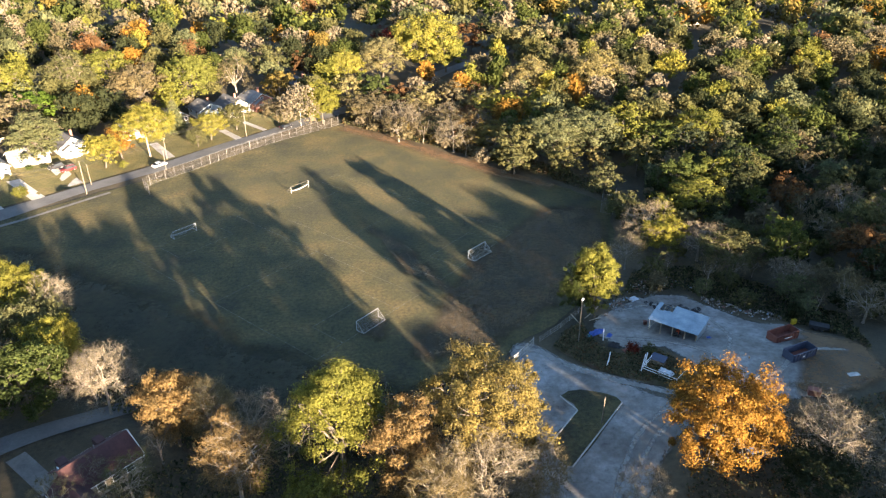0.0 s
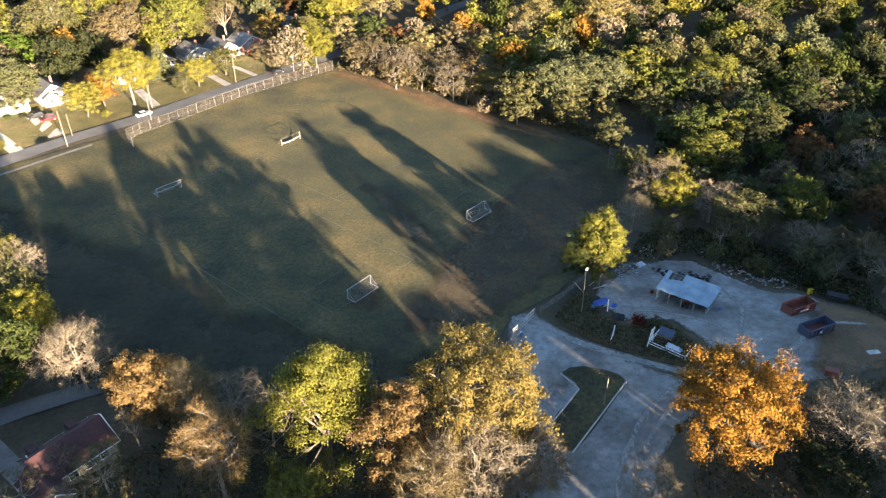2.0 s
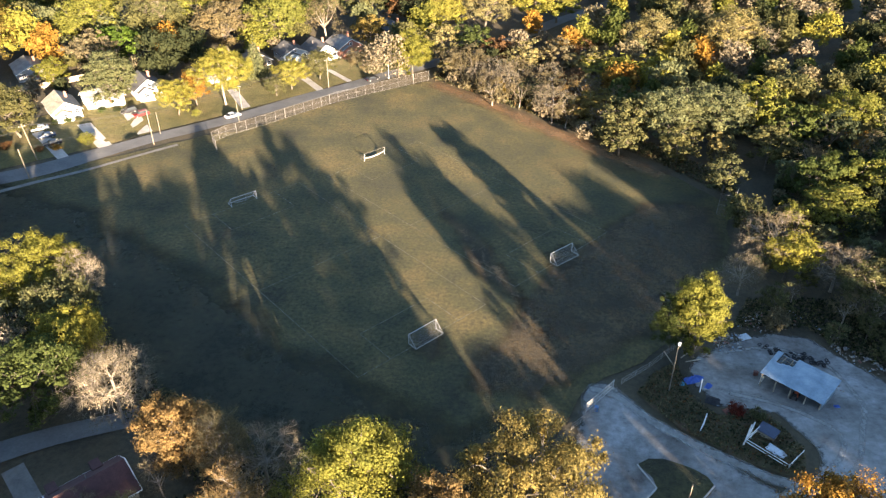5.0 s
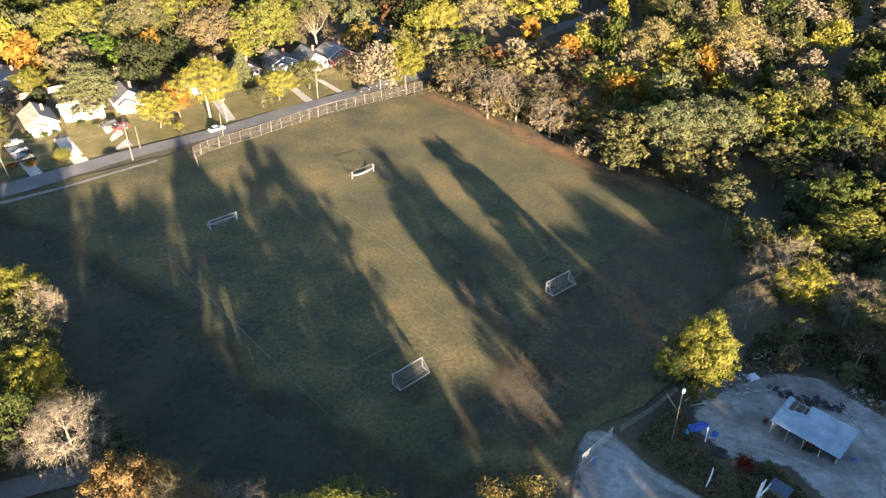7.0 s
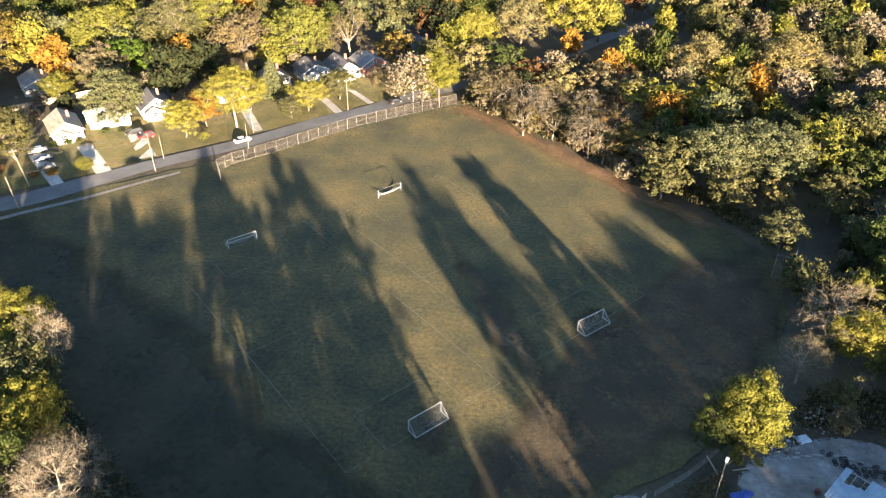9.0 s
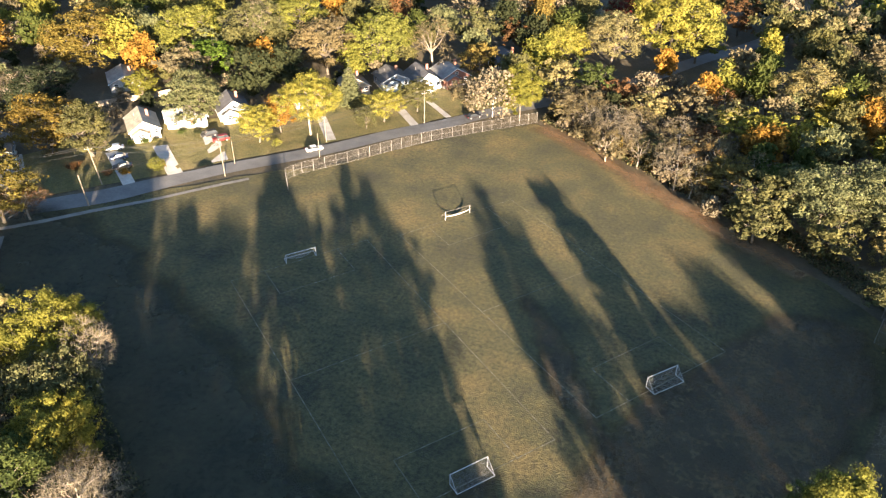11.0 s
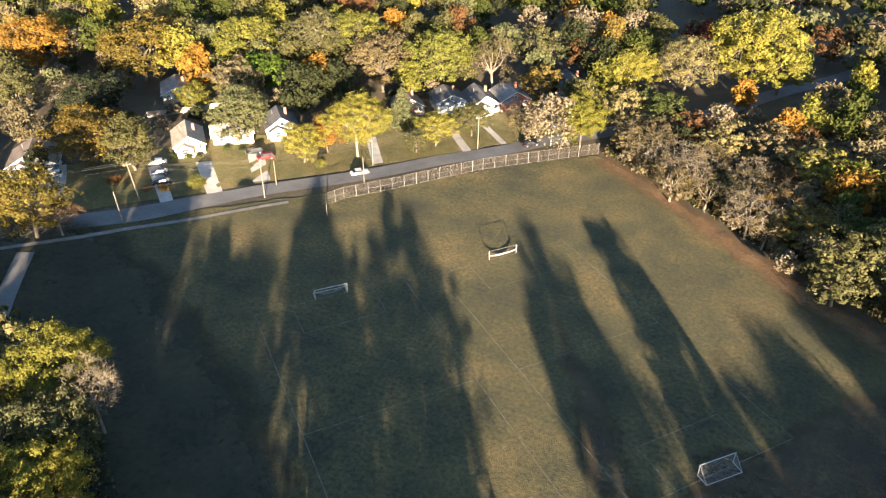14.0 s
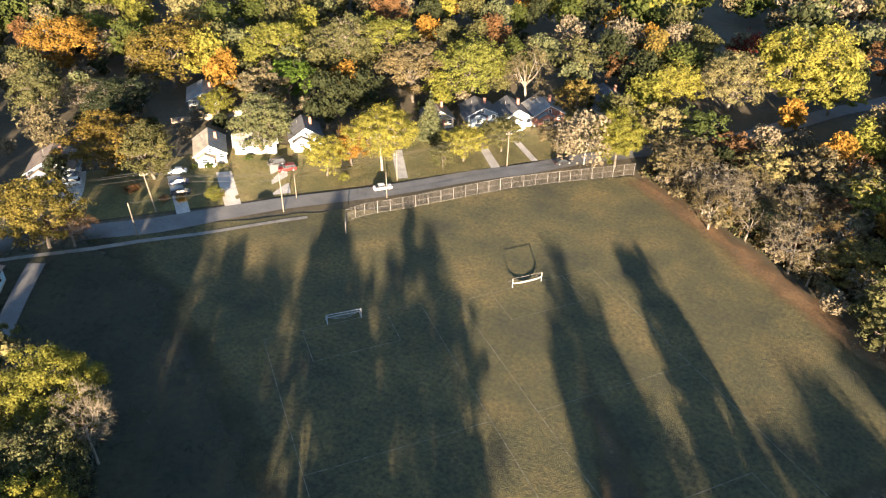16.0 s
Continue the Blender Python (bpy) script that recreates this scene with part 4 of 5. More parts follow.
# ---- poles and wires ----
POLE = mottled("pole_wood", (0.11, 0.088, 0.066), (0.165, 0.137, 0.105), (0.22, 0.187, 0.15), 0.5, 4, 0.85, 0.02)
BULB = painted("lamp_housing", (0.75, 0.76, 0.76), 0.35, 0.2, 0.1)


def utility_pole(x, y, high, lean=0.0, arm=0.0, lamp=0, r=0.14, label="weathered wooden utility pole beside the street", m=None, turn=40):
    p = thing("utility_pole", x, y, turn, label=label, category="pole", group="poles along the street")
    part("pole", rod((0, 0, -0.3), (lean, 0, high), r, r * 0.7, 8), m or POLE, p)
    if arm:
        part("crossarm", box(lean - arm, lean + arm, -0.06, 0.06, high - 0.7, high - 0.55, 0.01), POLE, p)
        for s in (-0.8, 0, 0.8):
            part("insulator", rod((lean + s * arm, 0, high - 0.55), (lean + s * arm, 0, high - 0.35), 0.05, 0.03, 6), BULB, p)
    if lamp:
        part("lamp_arm", rod((lean, 0, high - 0.3), (lean, -lamp, high + 0.1), 0.04, sides=6), STEEL, p)
        part("lamp_head", box(lean - 0.2, lean + 0.2, -lamp - 0.75, -lamp + 0.1, high - 0.02, high + 0.16, 0.05), BULB, p)
    return p


utility_pole(-102.6, 194.5, 10, 0.0, 0, 0)
utility_pole(-125.4, 177.6, 10, -0.9, 0.9, 0)
utility_pole(-121.7, 168.9, 8, -0.4, 0, 0)
utility_pole(-67.7, 242.3, 9.5, 0.1, 0.8, 0)
utility_pole(-50.6, 253.3, 6.2, 0.0, 0, 0.9, 0.09, "white street lamp post at the fence's end", WHITE)
utility_pole(-85.5, 212.3, 6.6, 0.0, 0, 0, 0.11)
utility_pole(-88.1, 221.0, 7.5, 0.0, 0.5, 0)
utility_pole(-104.0, 201.0, 6.5, 0.0, 0, 0, 0.1)
YARD_LAMP = utility_pole(26.7, 119.2, 9.6, 0.1, 0, 0.5, 0.10, "yard lamp on a leaning wooden pole by the tree", turn=160)
utility_pole(26.7, 95.6, 5.6, 0.15, 0, 0, 0.13, "bare pale wooden post on the grass island")


def cable(points, r=0.03, sag=0.7):
    """A cable that sags from pole to pole, as one tube."""
    spots = []
    for a, b in zip(points, points[1:]):
        a, b = Vector(a), Vector(b)
        spots += [a.lerp(b, k / 8) - Vector((0, 0, 4 * sag * k / 8 * (1 - k / 8))) for k in range(8)]
    spots.append(Vector(points[-1]))
    verts, faces = [], []
    for k, p in enumerate(spots):
        verts += [p + Vector(d) * r for d in ((0, 0, 1), (0.6, -0.6, -0.5), (-0.6, 0.6, -0.5))]
        if k:
            faces += [(3 * k - 3 + i, 3 * k - 3 + (i + 1) % 3, 3 * k + (i + 1) % 3, 3 * k + i) for i in range(3)]
    ob = new("overhead_cable", mesh_of("overhead_cable", [tuple(v) for v in verts], faces, BLACK))
    return tagged(ob, "thin black overhead cable strung between the poles", "cable")


for dz, dx in ((9.4, -0.7), (9.4, 0.7), (8.0, 0.0)):
    cable([(-175 + dx, 128, 2.5 + dz), (-126 + dx, 177.6, 2.0 + dz), (-102.6 + dx, 194.5, 0.3 + dz), (-67.7 + dx, 242.3, dz), (-40, 275, dz + 1)])
cable([(-121.7, 168.9, 9.2), (-102.6, 194.5, 8.6), (-134, 201, 7.5)])

# ---- vehicles ----
GLASS = painted("dark_glass", (0.03, 0.035, 0.04), 0.12, 0.0, 0.1)
CHROME = painted("wheel_rim", (0.5, 0.5, 0.5), 0.35, 0.7)
LAMP_RED = painted("tail_lamp", (0.35, 0.02, 0.02), 0.3)
LAMP_WHITE = painted("head_lamp", (0.75, 0.75, 0.72), 0.2)
PAINTS = {n: painted("car_" + n, c, 0.25, 0.2, 0.08) for n, c in (("white", (0.75, 0.75, 0.74)), ("black", (0.02, 0.02, 0.024)), ("silver", (0.45, 0.46, 0.47)), ("red", (0.22, 0.02, 0.02)), ("blue", (0.03, 0.05, 0.10)))}


def car(x, y, turn, colour, tall=False, where="on the concrete drive"):
    """A parked car, its nose towards local +x."""
    c = thing("car", x, y, turn, label="%s %s parked %s" % (colour, "sport utility car" if tall else "saloon car", where), category="car", group="cars by the houses")
    ln, wd, z0 = 4.6, 0.88, 0.28
    waist, top = (1.0, 1.72) if tall else (0.88, 1.42)
    side = [(-2.3, z0), (-2.32, 0.7), (-2.2, waist), (1.1, waist), (2.15, waist - 0.16), (2.3, 0.6), (2.28, z0)]
    bm = bmesh.new()
    rows = [[bm.verts.new((px, s * (wd if 0.3 < pz < waist - 0.05 else wd - 0.06), pz)) for px, pz in side] for s in (-1, 1)]
    bm.faces.new(rows[0])
    bm.faces.new(rows[1][::-1])
    for i in range(len(side)):
        j = (i + 1) % len(side)
        bm.faces.new((rows[0][i], rows[1][i], rows[1][j], rows[0][j]))
    bmesh.ops.bevel(bm, geom=list(bm.edges), offset=0.05, segments=1, affect="EDGES")
    body = part("body", bm, PAINTS[colour], c)
    back = -2.1 if tall else -1.75
    prof = [(back, waist, wd - 0.08), (1.05, waist, wd - 0.08), (0.35, top - 0.04, wd - 0.24), (back + (0.3 if tall else 0.65), top - 0.04, wd - 0.24)]
    bm = bmesh.new()
    rows = [[bm.verts.new((px, s * w, pz)) for px, pz, w in prof] for s in (-1, 1)]
    bm.faces.new(rows[0])
    bm.faces.new(rows[1][::-1])
    for i in range(4):
        bm.faces.new((rows[0][i], rows[1][i], rows[1][(i + 1) % 4], rows[0][(i + 1) % 4]))
    part("cabin_glass", bm, GLASS, c, "dark tinted windows")
    part("roof", box(prof[3][0] - 0.04, 0.42, -wd + 0.22, wd - 0.22, top - 0.05, top, 0.02), PAINTS[colour], c)
    for px in (-1.4, 1.42):
        for s in (-1, 1):
            w = part("wheel", rod((px, s * (wd - 0.2), 0.33), (px, s * (wd + 0.02), 0.33), 0.33, sides=14), BLACK, c)
            part("rim", rod((px, s * (wd + 0.02), 0.33), (px, s * (wd + 0.035), 0.33), 0.2, sides=10), CHROME, w)
    for s in (-1, 1):
        part("headlight", box(2.2, 2.31, s * 0.62 - 0.16, s * 0.62 + 0.16, 0.58, 0.72, 0.01), LAMP_WHITE, c)
        part("tail_light", box(-2.34, -2.26, s * 0.68 - 0.13, s * 0.68 + 0.13, 0.66, 0.84, 0.01), LAMP_RED, c)
    return c


car(-162.3, 183.0, 222, "white", True)
car(-157.4, 180.2, 222, "silver")
car(-151.9, 175.9, 222, "white", True)
car(-134.5, 192.9, 222, "silver")
car(-130.2, 189.3, 222, "blue")
car(-126.6, 186.2, 222, "black")
car(-119.2, 211.8, 230, "black", True)
car(-115.2, 211.2, 230, "red", True)
car(-88.6, 215.2, 48, "white", False, "at the side of the street")
car(-55.5, 250.8, 47, "black", False, "at the side of the street")
car(47.8, 84.6, 20, "white", False, "under the orange tree")

# ---- houses ----
SHINGLE = {n: mottled("shingle_" + n, tuple(v * 0.75 for v in c), c, tuple(v * 1.25 for v in c), 0.7, 5, 0.9, 0.02, (0.7, 1.2)) for n, c in (("grey", (0.20, 0.195, 0.185)), ("dark", (0.085, 0.085, 0.09)), ("brown", (0.17, 0.13, 0.10)), ("red", (0.075, 0.032, 0.030)), ("tan", (0.30, 0.26, 0.20)))}


def siding(name, c, step=0.22):
    """Horizontal boards: a wave across the height with dirt."""
    m, n, l, b = material(name, 0.6)
    a = noise_node(n, l, 0.8, 5, 0.6)
    col = ramp(n, l, a.outputs["Fac"], (0.3, tuple(v * 0.82 for v in c)), (0.65, c))
    l.new(col, b.inputs["Base Color"])
    tc = n.new("ShaderNodeTexCoord")
    w = n.new("ShaderNodeTexWave")
    w.bands_direction, w.wave_profile = "Z", "SAW"
    w.inputs["Scale"].default_value = 0.314 / step
    l.new(tc.outputs["Object"], w.inputs["Vector"])
    bump(n, l, b, w.outputs["Fac"], 0.6, 0.03)
    return m


SIDING = {n: siding("siding_" + n, c) for n, c in (("white", (0.66, 0.65, 0.62)), ("blue", (0.19, 0.25, 0.32)), ("grey", (0.32, 0.32, 0.31)), ("tan", (0.30, 0.25, 0.185)), ("brick", (0.28, 0.12, 0.09)), ("paleblue", (0.33, 0.50, 0.58)), ("slate", (0.16, 0.19, 0.24)))}
BRICK = mottled("chimney_brick", (0.22, 0.09, 0.065), (0.30, 0.14, 0.10), (0.36, 0.19, 0.14), 2.0, 8, 0.9, 0.02)
PANE = painted("window_pane", (0.04, 0.05, 0.06), 0.08, 0.0, 0.1)


def gable_wall(bm, x0, x1, y0, y1, z0, eave, ridge):
    """Four walls; the gables stand at y0 and y1."""
    xm = (x0 + x1) / 2
    f = [bm.verts.new(p) for p in ((x0, y0, z0), (x1, y0, z0), (x1, y0, eave), (xm, y0, ridge), (x0, y0, eave))]
    b = [bm.verts.new(p) for p in ((x0, y1, z0), (x1, y1, z0), (x1, y1, eave), (xm, y1, ridge), (x0, y1, eave))]
    bm.faces.new(f)
    bm.faces.new(b[::-1])
    for i in (0, 1, 4):
        j = (i + 1) % 5
        bm.faces.new((f[i], f[j], b[j], b[i]))
    bm.faces.new((f[2], f[3], b[3], b[2]))
    bm.faces.new((f[3], f[4], b[4], b[3]))


def gable_roof(bm, x0, x1, y0, y1, eave, ridge, over=0.45, thick=0.16):
    xm = (x0 + x1) / 2
    k = (ridge - eave) / (xm - x0)
    for s, xe in ((-1, x0 - over), (1, x1 + over)):
        low = eave - over * k
        sec = [(xe, low), (xm, ridge), (xm, ridge + thick), (xe, low + thick)]
        a = [bm.verts.new((px, y0 - over, pz + 0.02)) for px, pz in sec]
        b = [bm.verts.new((px, y1 + over, pz + 0.02)) for px, pz in sec]
        bm.faces.new(a)
        bm.faces.new(b[::-1])
        for i in range(4):
            bm.faces.new((a[i], a[(i + 1) % 4], b[(i + 1) % 4], b[i]))


def add_window(house, m, wide=1.1, high=1.2):
    """A window at the pose m: its face looks along local -y."""
    bm = bmesh.new()
    for x0, x1, z0, z1 in ((-wide / 2 - 0.1, -wide / 2, 0, high), (wide / 2, wide / 2 + 0.1, 0, high), (-wide / 2 - 0.1, wide / 2 + 0.1, high, high + 0.1), (-wide / 2 - 0.14, wide / 2 + 0.14, -0.1, 0), (-wide / 2, wide / 2, high / 2 - 0.03, high / 2 + 0.03)):
        add_box(bm, x0, x1, -0.06, 0.03, z0, z1, 0, m)
    w = part("window", bm, WHITE, house, "white-framed window")
    part("pane", box(-wide / 2, wide / 2, -0.03, 0.0, 0, high, 0, m), PANE, w)


def house(x, y, turn, wide, deep, eave, ridge, wall, roof, label, along=False, porch=0.0, chimney=True, z=None):
    """A small gabled house. Its front looks along local -y; along: the ridge runs along the street."""
    eave, ridge = eave * 0.92, ridge * 0.86
    h = thing("house", x, y, turn, label=label, category="house", group="houses by the street", z=z)
    sw, sd = (deep, wide) if along else (wide, deep)
    m = pose(0, 0, 0, 0, 0, 90) if along else Matrix()
    for name, maker, mat, args in (("wall", gable_wall, SIDING[wall], (-0.6, eave, ridge)), ("roof", gable_roof, SHINGLE[roof], (eave, ridge))):
        bm = bmesh.new()
        maker(bm, -sw / 2, sw / 2, -sd / 2, sd / 2, *args)
        bmesh.ops.transform(bm, matrix=m, verts=bm.verts)
        p = part(name, bm, mat, h)
        if name == "roof":
            shell = p
    for e in (-1, 1):
        for s in (-1, 1):
            a = m @ Vector((s * (sw / 2 + 0.5), e * (sd / 2 + 0.48), eave - 0.5 * (ridge - eave) / (sw / 2)))
            b = m @ Vector((0, e * (sd / 2 + 0.48), ridge + 0.03))
            part("fascia", rod(a, b, 0.09, sides=4), WHITE, h, "white roof trim")
    part("foundation", box(-wide / 2 - 0.03, wide / 2 + 0.03, -deep / 2 - 0.03, deep / 2 + 0.03, -0.8, 0.35), CONCRETE, h)
    f = -deep / 2 - 0.01
    door = part("door", box(-0.5, 0.5, f - 0.06, f, 0.35, 2.4, 0.01, pose(wide * 0.12, 0, 0)), SIDING["brick"] if wall != "brick" else WHITE, h, "panelled front door")
    part("handle", rod((wide * 0.12 + 0.38, f - 0.1, 1.35), (wide * 0.12 + 0.38, f - 0.06, 1.35), 0.04), STEEL, door)
    for wx in (-0.3, 0.36):
        add_window(h, pose(wide * wx, f, 1.15))
    if not along:
        add_window(h, pose(0, f, eave + 0.5), 0.9, 0.9)
    for s in (-1, 1):
        for wy in (-0.25, 0.25):
            add_window(h, pose(s * (wide / 2 + 0.01), deep * wy, 1.15, 0, 0, 90 * s))
    if chimney:
        part("chimney", box(wide * 0.18, wide * 0.18 + 0.7, 0.6, 1.3, eave, ridge + 0.8, 0.03), BRICK, shell)
        part("vent_pipe", rod((-wide * 0.2, 1.5, eave), (-wide * 0.2, 1.5, ridge + 0.1), 0.06), STEEL, shell)
    if porch:
        bm = bmesh.new()
        gable_wall(bm, -wide * 0.42, wide * 0.1, f - porch, f, -0.6, eave * 0.82, eave * 0.82 + wide * 0.15)
        part("porch_wall", bm, SIDING[wall], h)
        bm = bmesh.new()
        gable_roof(bm, -wide * 0.42, wide * 0.1, f - porch, f - 0.35, eave * 0.82, eave * 0.82 + wide * 0.15, 0.3)
        part("porch_roof", bm, SHINGLE[roof], h)
        add_window(h, pose(-wide * 0.16, f - porch - 0.01, 0.9), 1.6, 1.2)
        part("step", box(wide * 0.02, wide * 0.22, f - 1.2, f, -0.5, 0.25, 0.02), CONCRETE, h)
    return h


house(-135.3, 205.2, 46, 7.6, 11, 2.7, 5.7, "white", "tan", "white clapboard house with a tan shingle roof", False, 1.8)
house(-128.6, 214.8, 44, 10.5, 7, 2.8, 5.2, "white", "grey", "low white house with a grey roof behind a tree", True)
house(-161.0, 178.5, 43, 10.5, 10.5, 3.0, 6.4, "slate", "brown", "slate-coloured house with a brown roof and white trim", False, 1.6)
house(-121.5, 226.5, 45, 8.5, 9, 3.2, 6.6, "white", "dark", "white house with a dark roof among trees", False, 1.5)
house(-98.0, 258.0, 44, 8, 9, 3.0, 6.0, "tan", "brown", "tan house in the shade of tall trees", False)
house(-88.5, 266.5, 43, 9, 9, 3.0, 5.6, "blue", "dark", "blue-grey house with a dark hipped porch", False, 1.5)
house(-79.0, 269.5, 43, 8.5, 11, 3.0, 6.2, "white", "dark", "white bungalow with a dark roof and bright porch", False, 2.0)
house(-71.5, 275.0, 43, 9, 10, 3.2, 6.4, "brick", "grey", "brick house with a worn grey roof", False, 1.6)
house(-56.5, 289.0, 42, 9.5, 10, 3.2, 6.6, "slate", "dark", "dark house with white gable trim behind trees", False, 1.8)
house(-107.0, 244.0, 45, 8, 8, 2.9, 5.6, "grey", "dark", "grey house hidden behind the yellow tree", True)
house(-163.5, 231.5, 45, 9, 11, 2.9, 5.4, "grey", "grey", "grey house standing behind the back gardens", False)
house(-177.0, 214.0, 45, 9, 9, 2.9, 5.4, "tan", "dark", "dark-roofed house among trees", True)
house(-129.0, 137.5, 40, 7.5, 9, 3.4, 6.0, "paleblue", "dark", "pale blue house at the field's corner", False)
house(-110.0, 424.0, 20, 9, 11, 3.2, 7.4, "white", "grey", "distant white gabled house among the trees", False, z=4.5)
house(-88.0, 402.0, 30, 12, 8, 3.2, 6.0, "grey", "brown", "distant house with a brown roof in trees", True, z=4.5)
house(132.0, 411.0, -10, 16, 9, 4.0, 6.5, "white", "tan", "distant pale building among the trees", True, z=4.5)
house(155.0, 396.0, 10, 10, 9, 3.5, 6.5, "slate", "dark", "distant dark house among the trees", False, z=4.5)
house(-158.0, 405.0, 40, 13, 9, 3.5, 6.0, "white", "grey", "distant low white house in the woods", True, z=4.5)

# the red-roofed house with an L-shaped roof in the near corner
RH = thing("house", -52.5, 80.0, 52, label="house with a dark red L-shaped shingle roof and white trim", category="house", group="houses by the street", z=level(-52.5, 80))
for name, maker, mat, args in (("wall", gable_wall, SIDING["tan"], (-0.8, 2.9)), ("roof", gable_roof, SHINGLE["red"], (2.9,))):
    bm = bmesh.new()
    maker(bm, -2.9, 4.0, -6.6, 3.6, *args, 5.3)
    bmesh.ops.transform(bm, matrix=pose(0, 0, 0, 0, 0, 90), verts=bm.verts)
    bmesh.ops.translate(bm, vec=(0.2, 0, 0), verts=bm.verts)
    maker(bm, -5.6, -1.9, -6.8, 0.2, *args, 4.4)
    shell = part(name, bm, mat, RH)
for wx in (0.2, 2.6, 4.9):
    add_window(RH, pose(wx, -2.92, 1.0), 1.2, 1.2)
add_window(RH, pose(6.82, 0.6, 1.0, 0, 0, 90), 1.6, 1.2)
add_window(RH, pose(-3.8, -6.82, 1.0), 1.4, 1.2)
for a, b in (((-1.9, -3.4, 2.62), (7.2, -3.4, 2.62)), ((-3.4, 4.5, 2.62), (7.2, 4.5, 2.62)), ((7.25, -3.4, 2.6), (7.25, 0.55, 5.45)), ((7.25, 4.5, 2.6), (7.25, 0.55, 5.45)), ((-6.05, -7.2, 2.62), (-6.05, 0.6, 2.62)), ((-6.05, -7.25, 2.62), (-3.75, -7.25, 4.55)), ((-1.45, -7.25, 2.62), (-3.75, -7.25, 4.55))):
    part("gutter", rod(a, b, 0.09, sides=6), WHITE, RH, "white gutter")
for px in (-1.6, 4.2):
    part("dormer", box(px - 0.7, px + 0.7, 3.0, 4.9, 2.2, 3.9, 0.05), SHINGLE["red"], RH)
part("vent_pipe", rod((2.2, 1.2, 4.4), (2.2, 1.2, 5.7), 0.08), STEEL, shell)
part("flashing", box(-3.0, -2.85, 1.0, 2.6, 3.9, 4.5, 0.02), WHITE, shell)

# garden fences and a garden shed
for a, b in (((-158.8, 214), (-144, 230.5)), ((-170, 196), (-160, 206))):
    n = int(math.dist(a, b) / 2.4)
    f = thing("garden_fence", *a, label="tan board fence behind the back gardens", category="fence", z=0)
    f.matrix_world = Matrix()
    ang = math.degrees(math.atan2(b[1] - a[1], b[0] - a[0]))
    for i in range(n):
        x, y = a[0] + (b[0] - a[0]) * i / n, a[1] + (b[1] - a[1]) * i / n
        m = pose(x, y, level(x, y), 0, 0, ang)
        part("post", box(-0.06, 0.06, -0.06, 0.06, -0.2, 1.9, 0.0, m), WOOD, f)
        for k in range(8):
            part("board", box(0.06 + k * 0.29, 0.33 + k * 0.29, -0.015 - 0.02 * (k % 2), 0.015, 0.08, 1.8, 0.0, m), WOOD, f)

# shrubs in the front gardens
for x, y, h, r, c in ((-130.0, 199.0, 1.4, 1.1, "green"), (-128.2, 201.0, 1.2, 1.0, "olive"), (-132.6, 196.6, 1.5, 1.0, "green"), (-125.4, 208.6, 1.3, 1.3, "green"), (-122.4, 211.0, 1.1, 1.2, "dark"), (-118.6, 190.6, 2.6, 1.7, "gold"),
                      (-150.5, 171.5, 2.6, 1.8, "dark"), (-153.5, 168.5, 3.0, 2.0, "green"), (-99.0, 213.5, 2.4, 1.5, "lime"), (-75.0, 262.5, 1.4, 1.4, "green"), (-68.5, 268.0, 1.6, 1.5, "rust"), (-82.0, 257.0, 2.0, 1.8, "olive"),
                      (-124.5, 184.2, 0.9, 1.8, "orange"), (-127.5, 182.0, 0.8, 1.6, "rust"), (-136.5, 180.5, 1.2, 2.2, "rust"), (36.2, 115.2, 1.5, 1.7, "red"), (39.2, 113.8, 1.7, 1.6, "olive")):
    v, f = crown_arrays("R", r, h, 700, 0.22, False)
    b = thing("shrub", x, y, label="low garden shrub with %s leaves" % LOOKS[c], category="shrub", group="shrubs")
    ob = new("foliage", mesh_of("foliage", v.tolist(), f.tolist(), LEAF[c]))
    ob.parent = b

# ---- the storage yard ----
TIN = mottled("tin_roof", (0.17, 0.24, 0.29), (0.235, 0.315, 0.37), (0.30, 0.38, 0.43), 0.5, 3, 0.45, 0.01, (0.85, 1.1), 0.4)
RUST = mottled("rusty_steel", (0.10, 0.035, 0.025), (0.17, 0.05, 0.035), (0.22, 0.075, 0.045), 0.8, 4, 0.7, 0.01, (0.7, 1.2))
NAVY = mottled("navy_paint", (0.03, 0.04, 0.07), (0.045, 0.06, 0.10), (0.06, 0.07, 0.11), 0.8, 4, 0.6, 0.01, (0.7, 1.2))
BLUE = painted("blue_tarpaulin", (0.03, 0.10, 0.38), 0.5, 0.0, 0.3)
RUBBLE = mottled("rubble", (0.11, 0.098, 0.086), (0.19, 0.172, 0.152), (0.30, 0.28, 0.25), 1.5, 6, 0.95, 0.03)
ORANGE = painted("orange_paint", (0.55, 0.08, 0.02), 0.4)
YELLOW = painted("yellow_paint", (0.55, 0.36, 0.02), 0.4)
WEED = mottled("weeds", (0.055, 0.045, 0.02), (0.085, 0.07, 0.03), (0.10, 0.06, 0.035), 0.3, 2, 0.95, 0.1)

